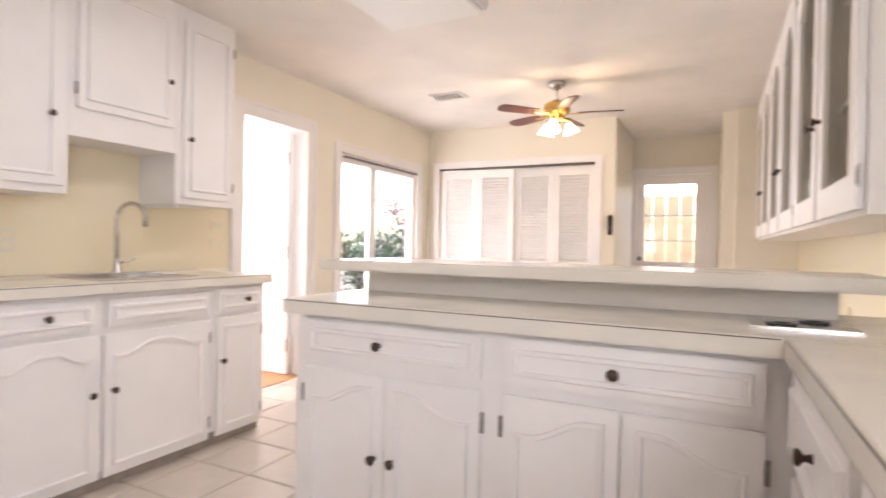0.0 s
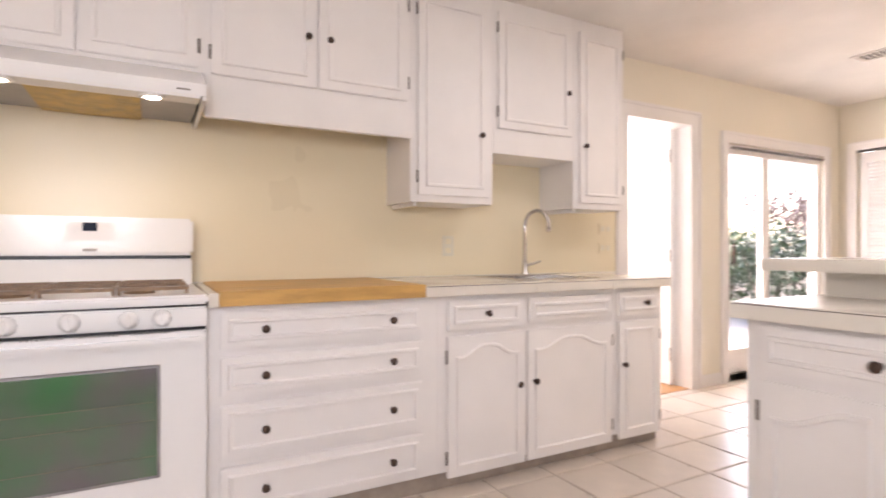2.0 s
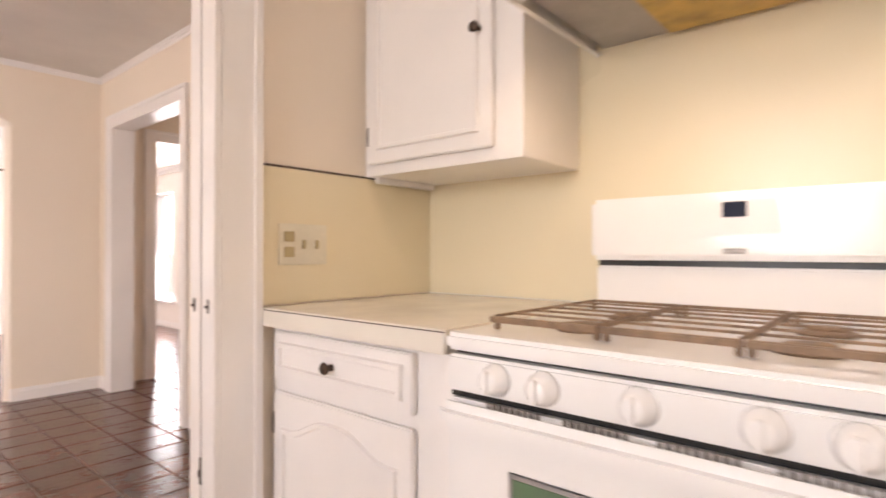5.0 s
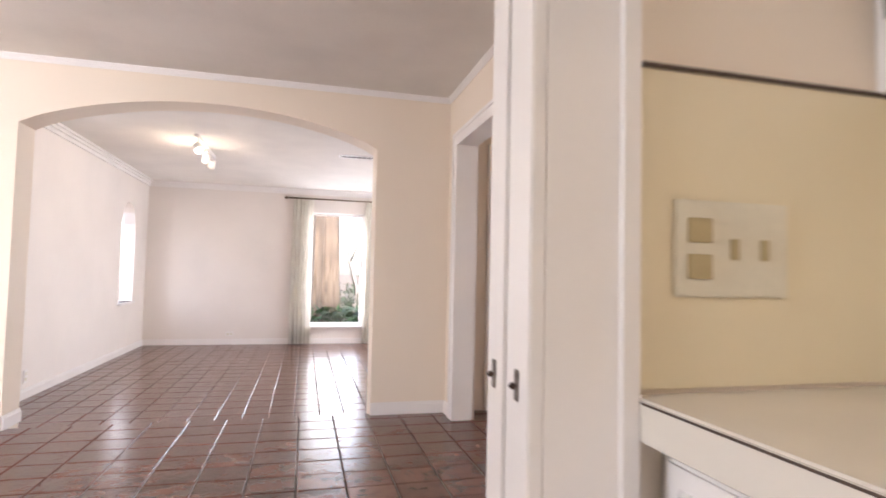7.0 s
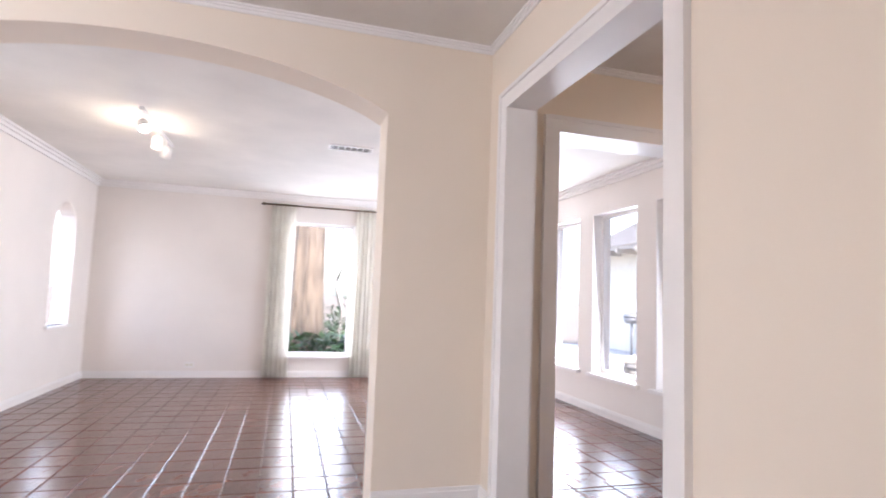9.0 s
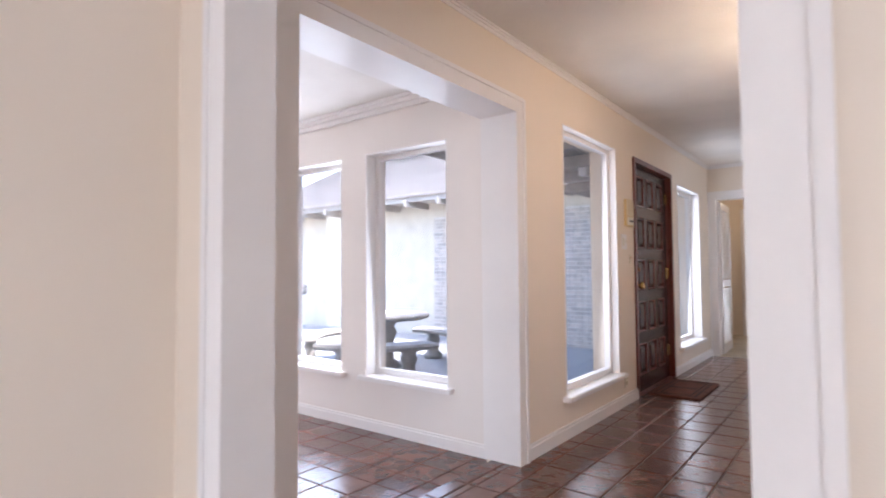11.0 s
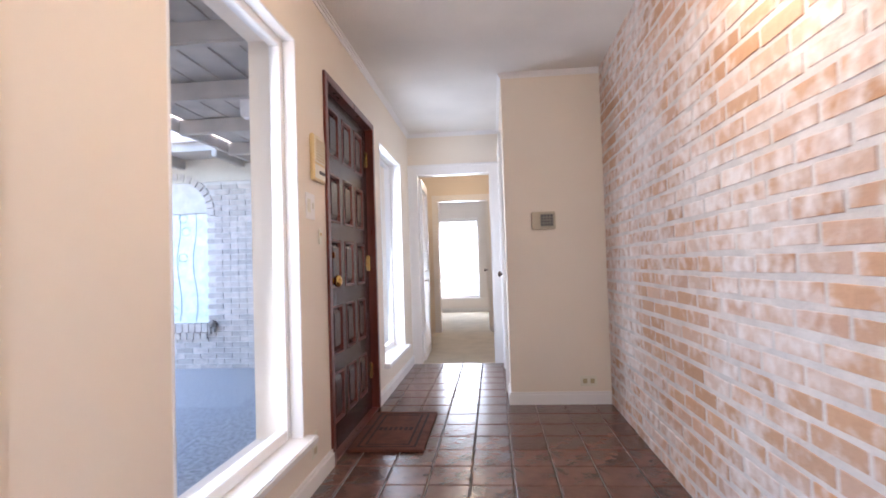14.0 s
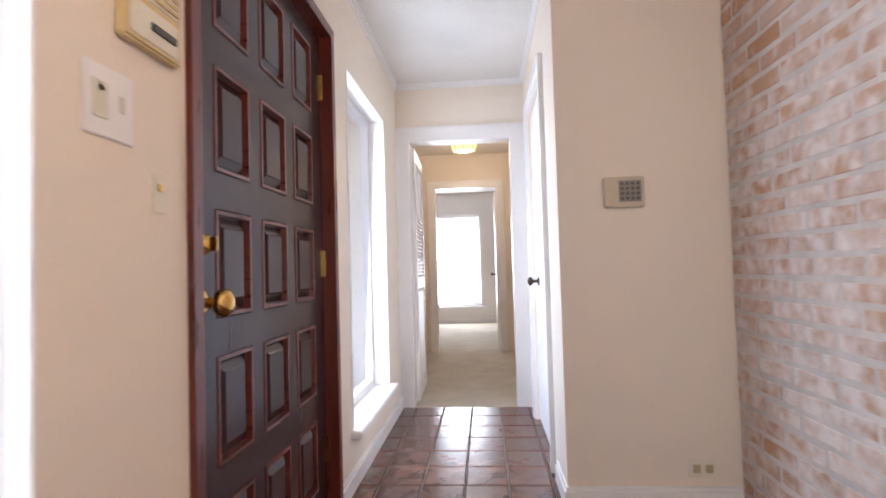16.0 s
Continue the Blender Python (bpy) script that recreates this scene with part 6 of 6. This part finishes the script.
part("trunk", tube([(-2.2, -12.4, -0.31), (-2.25, -12.4, 0.7), (-2.05, -12.4, 1.4), (-2.2, -12.4, 2.4), (-2.1, -12.4, 3.6)], [0.05, 0.045, 0.035, 0.03, 0.015]), M_CONC, sap)
part("limb", tube([(-2.1, -12.4, 1.3), (-2.35, -12.4, 1.9), (-2.4, -12.4, 2.8)], [0.028, 0.02, 0.008]), M_CONC, sap)
shrub("broadleaf_shrub", (-1.7, -10.6, 0.05), (0.9, 0.5, 0.32), 420, 0.2, M_LEAF, "broad-leaved green shrub under the window", rng)
shrub("hedge", (-2.3, -12.9, 0.45), (1.7, 0.5, 0.6), 1500, 0.11, M_LEAFD, "dark green hedge behind the tree", rng)
for k, (x, y) in enumerate(((-4.6, 9.6), (-5.9, 10.6), (-3.6, 10.6), (-7.2, 12.4), (-5.2, 12.6))):
    shrub("garden_shrub", (x, y, 0.75 + 0.2 * (k % 2)), (1.1, 1.1, 0.8), 1500, 0.13, M_LEAF if k % 2 else M_LEAFD, "bushy green garden shrub", rng)
shrub("russet_shrub", (-6.2, 13.2, 1.9), (1.4, 1.4, 0.7), 1300, 0.12, M_FLOWER, "russet-leaved shrub above the hedge", rng)
shrub("russet_shrub", (-4.6, 12.0, 1.8), (1.2, 1.2, 0.6), 1300, 0.12, M_FLOWER, "russet-leaved shrub above the hedge", rng)
fn = thing("garden_fence", (0.5, 10.2, -0.31), "pale board fence beyond the garden door", "fence")
for k in range(20):
    boxpart("board", (-1.4 + k * 0.2, -1.21 + k * 0.2, 10.2, 10.22, -0.31, 1.95), M_FENCE, fn, 0.004)
for z in (0.2, 1.5):
    boxpart("rail", (-1.4, 2.6, 10.221, 10.26, z, z + 0.08), M_FENCE, fn, 0.004)

# ---- floor tiles ----
def tile_floor(owner, x0, x1, y0, y1, px, py, gap, z0, z1, mat, joined, near, ox=0.0, oy=0.0):
    """Tiles on a grid: those in the near stretch are objects, the rest one mesh."""
    cache, rest = {}, bmesh.new()
    i0, i1 = math.floor((x0 - ox) / px), math.ceil((x1 - ox) / px)
    j0, j1 = math.floor((y0 - oy) / py), math.ceil((y1 - oy) / py)
    made = 0
    for i in range(i0, i1):
        for j in range(j0, j1):
            a, b = max(x0, ox + i * px + gap / 2), min(x1, ox + (i + 1) * px - gap / 2)
            c, d = max(y0, oy + j * py + gap / 2), min(y1, oy + (j + 1) * py - gap / 2)
            if b - a < 0.02 or d - c < 0.02:
                continue
            h = 0.0015
            if near[0] < a < near[1] and near[2] < c < near[3] and made < 300:
                key = (round(b - a, 3), round(d - c, 3))
                if key not in cache:
                    bm = bmesh.new()
                    tile_block(bm, 0, b - a, 0, d - c, z0, z1)
                    cache[key] = mesh_of("tile", finish(bm), mat)
                t = new("tile", cache[key])
                t.location = (a, c, random.uniform(-0.0006, 0.0006))
                t.parent = owner
                made += 1
            else:
                tile_block(rest, a, b, c, d, z0, z1 + random.uniform(-0.0006, 0.0006))
    if len(rest.verts):
        tagged(part("tile_field", finish(rest), joined, owner), "", "", "", "stuff")


def tile_block(bm, a, b, c, d, z0, z1):
    e = 0.005
    lo = [bm.verts.new((x, y, z1 - 0.004)) for x, y in ((a, c), (b, c), (b, d), (a, d))]
    hi = [bm.verts.new((x, y, z1)) for x, y in ((a + e, c + e), (b - e, c + e), (b - e, d - e), (a + e, d - e))]
    un = [bm.verts.new((x, y, z0)) for x, y in ((a, c), (b, c), (b, d), (a, d))]
    bm.faces.new(hi)
    for k in range(4):
        bm.faces.new((lo[k], lo[(k + 1) % 4], hi[(k + 1) % 4], hi[k]))
        bm.faces.new((un[k], un[(k + 1) % 4], lo[(k + 1) % 4], lo[k]))


O = bpy.data.objects
tile_floor(O["floor_hall_bed"], -2.2665, 3.2, -3.9, -0.47, 0.24, 0.205, 0.007, -0.02, 0.0, M_TILE, M_TILEJ, (0, 0, 0, 0), -7.31, -3.54)
tile_floor(O["floor_hall_bed"], -9.0, -2.2735, -3.9, -2.05, 0.24, 0.205, 0.007, -0.02, 0.0, M_TILE, M_TILEJ, (-7.9, -3.0, -3.9, -2.2), -7.31, -3.54)
tile_floor(O["floor_hall_bed"], -4.09, -2.55, -4.04, -3.902, 0.24, 0.205, 0.007, -0.02, 0.0, M_TILE, M_TILEJ, (0, 0, 0, 0), -7.31, -3.54)
tile_floor(O["floor_living_bed"], -4.45, 1.336, -9.16, -3.905, 0.205, 0.24, 0.006, LF - 0.02, LF, M_TILE, M_TILEJ, (-1.9, 0.9, -6.2, -3.9), -1.24, -3.9)
tile_floor(O["floor_kitchen_bed"], W, 1.55, -0.47, 7.95, 0.33, 0.33, 0.008, -0.02, 0.0, M_KTILE, M_KTILE, (-2.2, 1.5, -0.4, 7.9), -1.4, 3.6)
structure("step_riser", [(-2.29, 1.336, -3.904, -3.9, -0.16, -0.004), (-4.09, -2.55, -4.046, -4.04, -0.16, -0.004)], M_TILEJ, "brown tiled step riser")

# ---- brick wall of the entry ----
bw = thing("wall_brick", (-4.8, -2.15, 0), "salvaged brick wall with white lime wash", "", "", "structure")
MBR = at_plane(FACE_SOUTH, -2.175)
BL, BH, BJ = 0.222, 0.06, 0.0145
meshes = {}
rest = bmesh.new()
made, row, z = 0, 0, 0.0
rb = random.Random(3)


def rough_brick(bm, a, b, c, d, proud):
    o = [rb.uniform(-0.004, 0.004) * (1 if k < 4 else 0.35) for k in range(8)]
    e = 0.005
    back = [bm.verts.new(p) for p in ((a, c, -0.11), (b, c, -0.11), (b, d, -0.11), (a, d, -0.11))]
    mid = [bm.verts.new(p) for p in ((a, c + o[0], -0.006), (b, c + o[1], -0.006), (b, d + o[2], -0.006), (a, d + o[3], -0.006))]
    top = [bm.verts.new(p) for p in ((a + e, c + e + o[0], proud + o[4]), (b - e, c + e + o[1], proud + o[5]), (b - e, d - e + o[2], proud + o[6]), (a + e, d - e + o[3], proud + o[7]))]
    bm.faces.new(top)
    for k in range(4):
        bm.faces.new((back[k], back[(k + 1) % 4], mid[(k + 1) % 4], mid[k]))
        bm.faces.new((mid[k], mid[(k + 1) % 4], top[(k + 1) % 4], top[k]))


for i in range(6):
    bm = bmesh.new()
    rough_brick(bm, 0, BL, 0, BH, rb.uniform(0.002, 0.0055))
    meshes[i] = mesh_of("brick", finish(bm, 0, MBR), M_BRICK)
while z < CZ - 0.01:
    x = -7.31 - (BL + BJ) * (0.5 * (row % 2) + rb.uniform(-0.12, 0.12) + 0.13)
    while x < -4.02:
        a, b, d = max(x, -7.31), min(x + BL, -4.02), min(z + BH, CZ)
        jz = rb.uniform(-0.002, 0.002)
        if -6.9 < a < -4.4 and 0.2 < z < 2.2 and b - a > BL - 0.001 and made < 300:
            t = new("brick", meshes[rb.randrange(6)])
            t.parent = bw
            t.matrix_parent_inverse = Matrix.Translation((4.8, 2.15, 0))
            t.location = (a, 0, z + jz)
            made += 1
        elif b - a > 0.02 and d - z > 0.02:
            rough_brick(rest, a, b, z, d, rb.uniform(0.002, 0.0055))
        x += BL + BJ
    z += BH + BJ
    row += 1
tagged(part("brick_field", finish(rest, 0, MBR), M_BRICKJ, bw), "", "", "", "stuff")
structure("brick_mortar", [(-7.31, -4.026, -2.1757, -2.06, 0, CZ)], M_MORTAR, "uneven white mortar between bricks")

# ---- lamps that are lit, daylight area lamps and added fill ----
point_light("fan_lamp", (FXY[0], FXY[1], CZ - 0.46), 2.2, WARM, 0.08)
for y in HOOD_Y:
    la = new("hood_lamp", bpy.data.lights.new("hood_lamp", "SPOT"))
    la.data.energy, la.data.color, la.data.shadow_soft_size = 0.42, WARM, 0.03
    la.data.spot_size, la.data.spot_blend = radians(165), 0.6
    la.location = (HX - 0.05, y, 1.615)
point_light("sconce_lamp", (-4.75, -2.45, 1.94), 1.6, WARM, 0.06)
point_light("passage_lamp", (-10.7, -3.4, CZ - 0.24), 1.0, WARM, 0.08)
point_light("track_lamp", (0.1, -6.1, CZ - 0.27), 1.3, (1, 0.86, 0.66), 0.05)
# area lamp added before a blank wall to brighten the side room
window_light("side_room_fill", (-4.55, 4.1, 1.3), (-2, 4.1, 1.2), 1.2, 1.9, 20)
window_light("bedroom_daylight", (-15.0, -3.72, 1.2), (-12, -3.72, 1.2), 0.8, 1.6, 3)
window_light("arched_daylight", (1.47, -8.25, 1.2), (-1, -7.6, 1.0), 0.55, 1.2, 1.2)
window_light("arched_daylight", (1.47, -4.82, 1.2), (-1, -4.6, 1.0), 0.55, 1.2, 2)
for y, power in ((-5.045, 1.3), (-6.15, 3.5), (-7.25, 9), (-8.35, 9)):
    window_light("court_daylight", (-4.58, y, 1.16), (-1, y + 0.6, 0.9), 0.74, 1.68, power)
window_light("south_daylight", (-1.61, -9.31, 1.1), (-1.61, -5, 0.8), 0.8, 1.8, 5)
window_light("hall_end_daylight", (-8.01, -3.97, 1.15), (-8.01, -1, 1.0), 0.88, 1.64, 1.8)
window_light("entry_daylight", (-5.2, -4.0, 1.17), (-5.2, -1, 1.0), 0.86, 1.66, 1.2)
window_light("glass_door_daylight", (W - 0.115, 5.7, 1.0), (1, 5.5, 1.0), 1.25, 1.6, 3)
window_light("ceiling_tubes", (-0.53, 3.13, 2.332), (-0.53, 3.13, 0), 0.5, 1.1, 2, (0.95, 0.97, 1.0))
# fill lamp in the added dining window, out of view
window_light("dining_fill", (2.42, -0.37, 1.25), (1.4, -3, 0.9), 1.25, 1.7, 21)
# fill from the added window, brightens cabinets and peninsula
window_light("kitchen_fill", (1.66, 0.35, 1.55), (-1, 1.9, 0.8), 1.0, 0.9, 6.8)
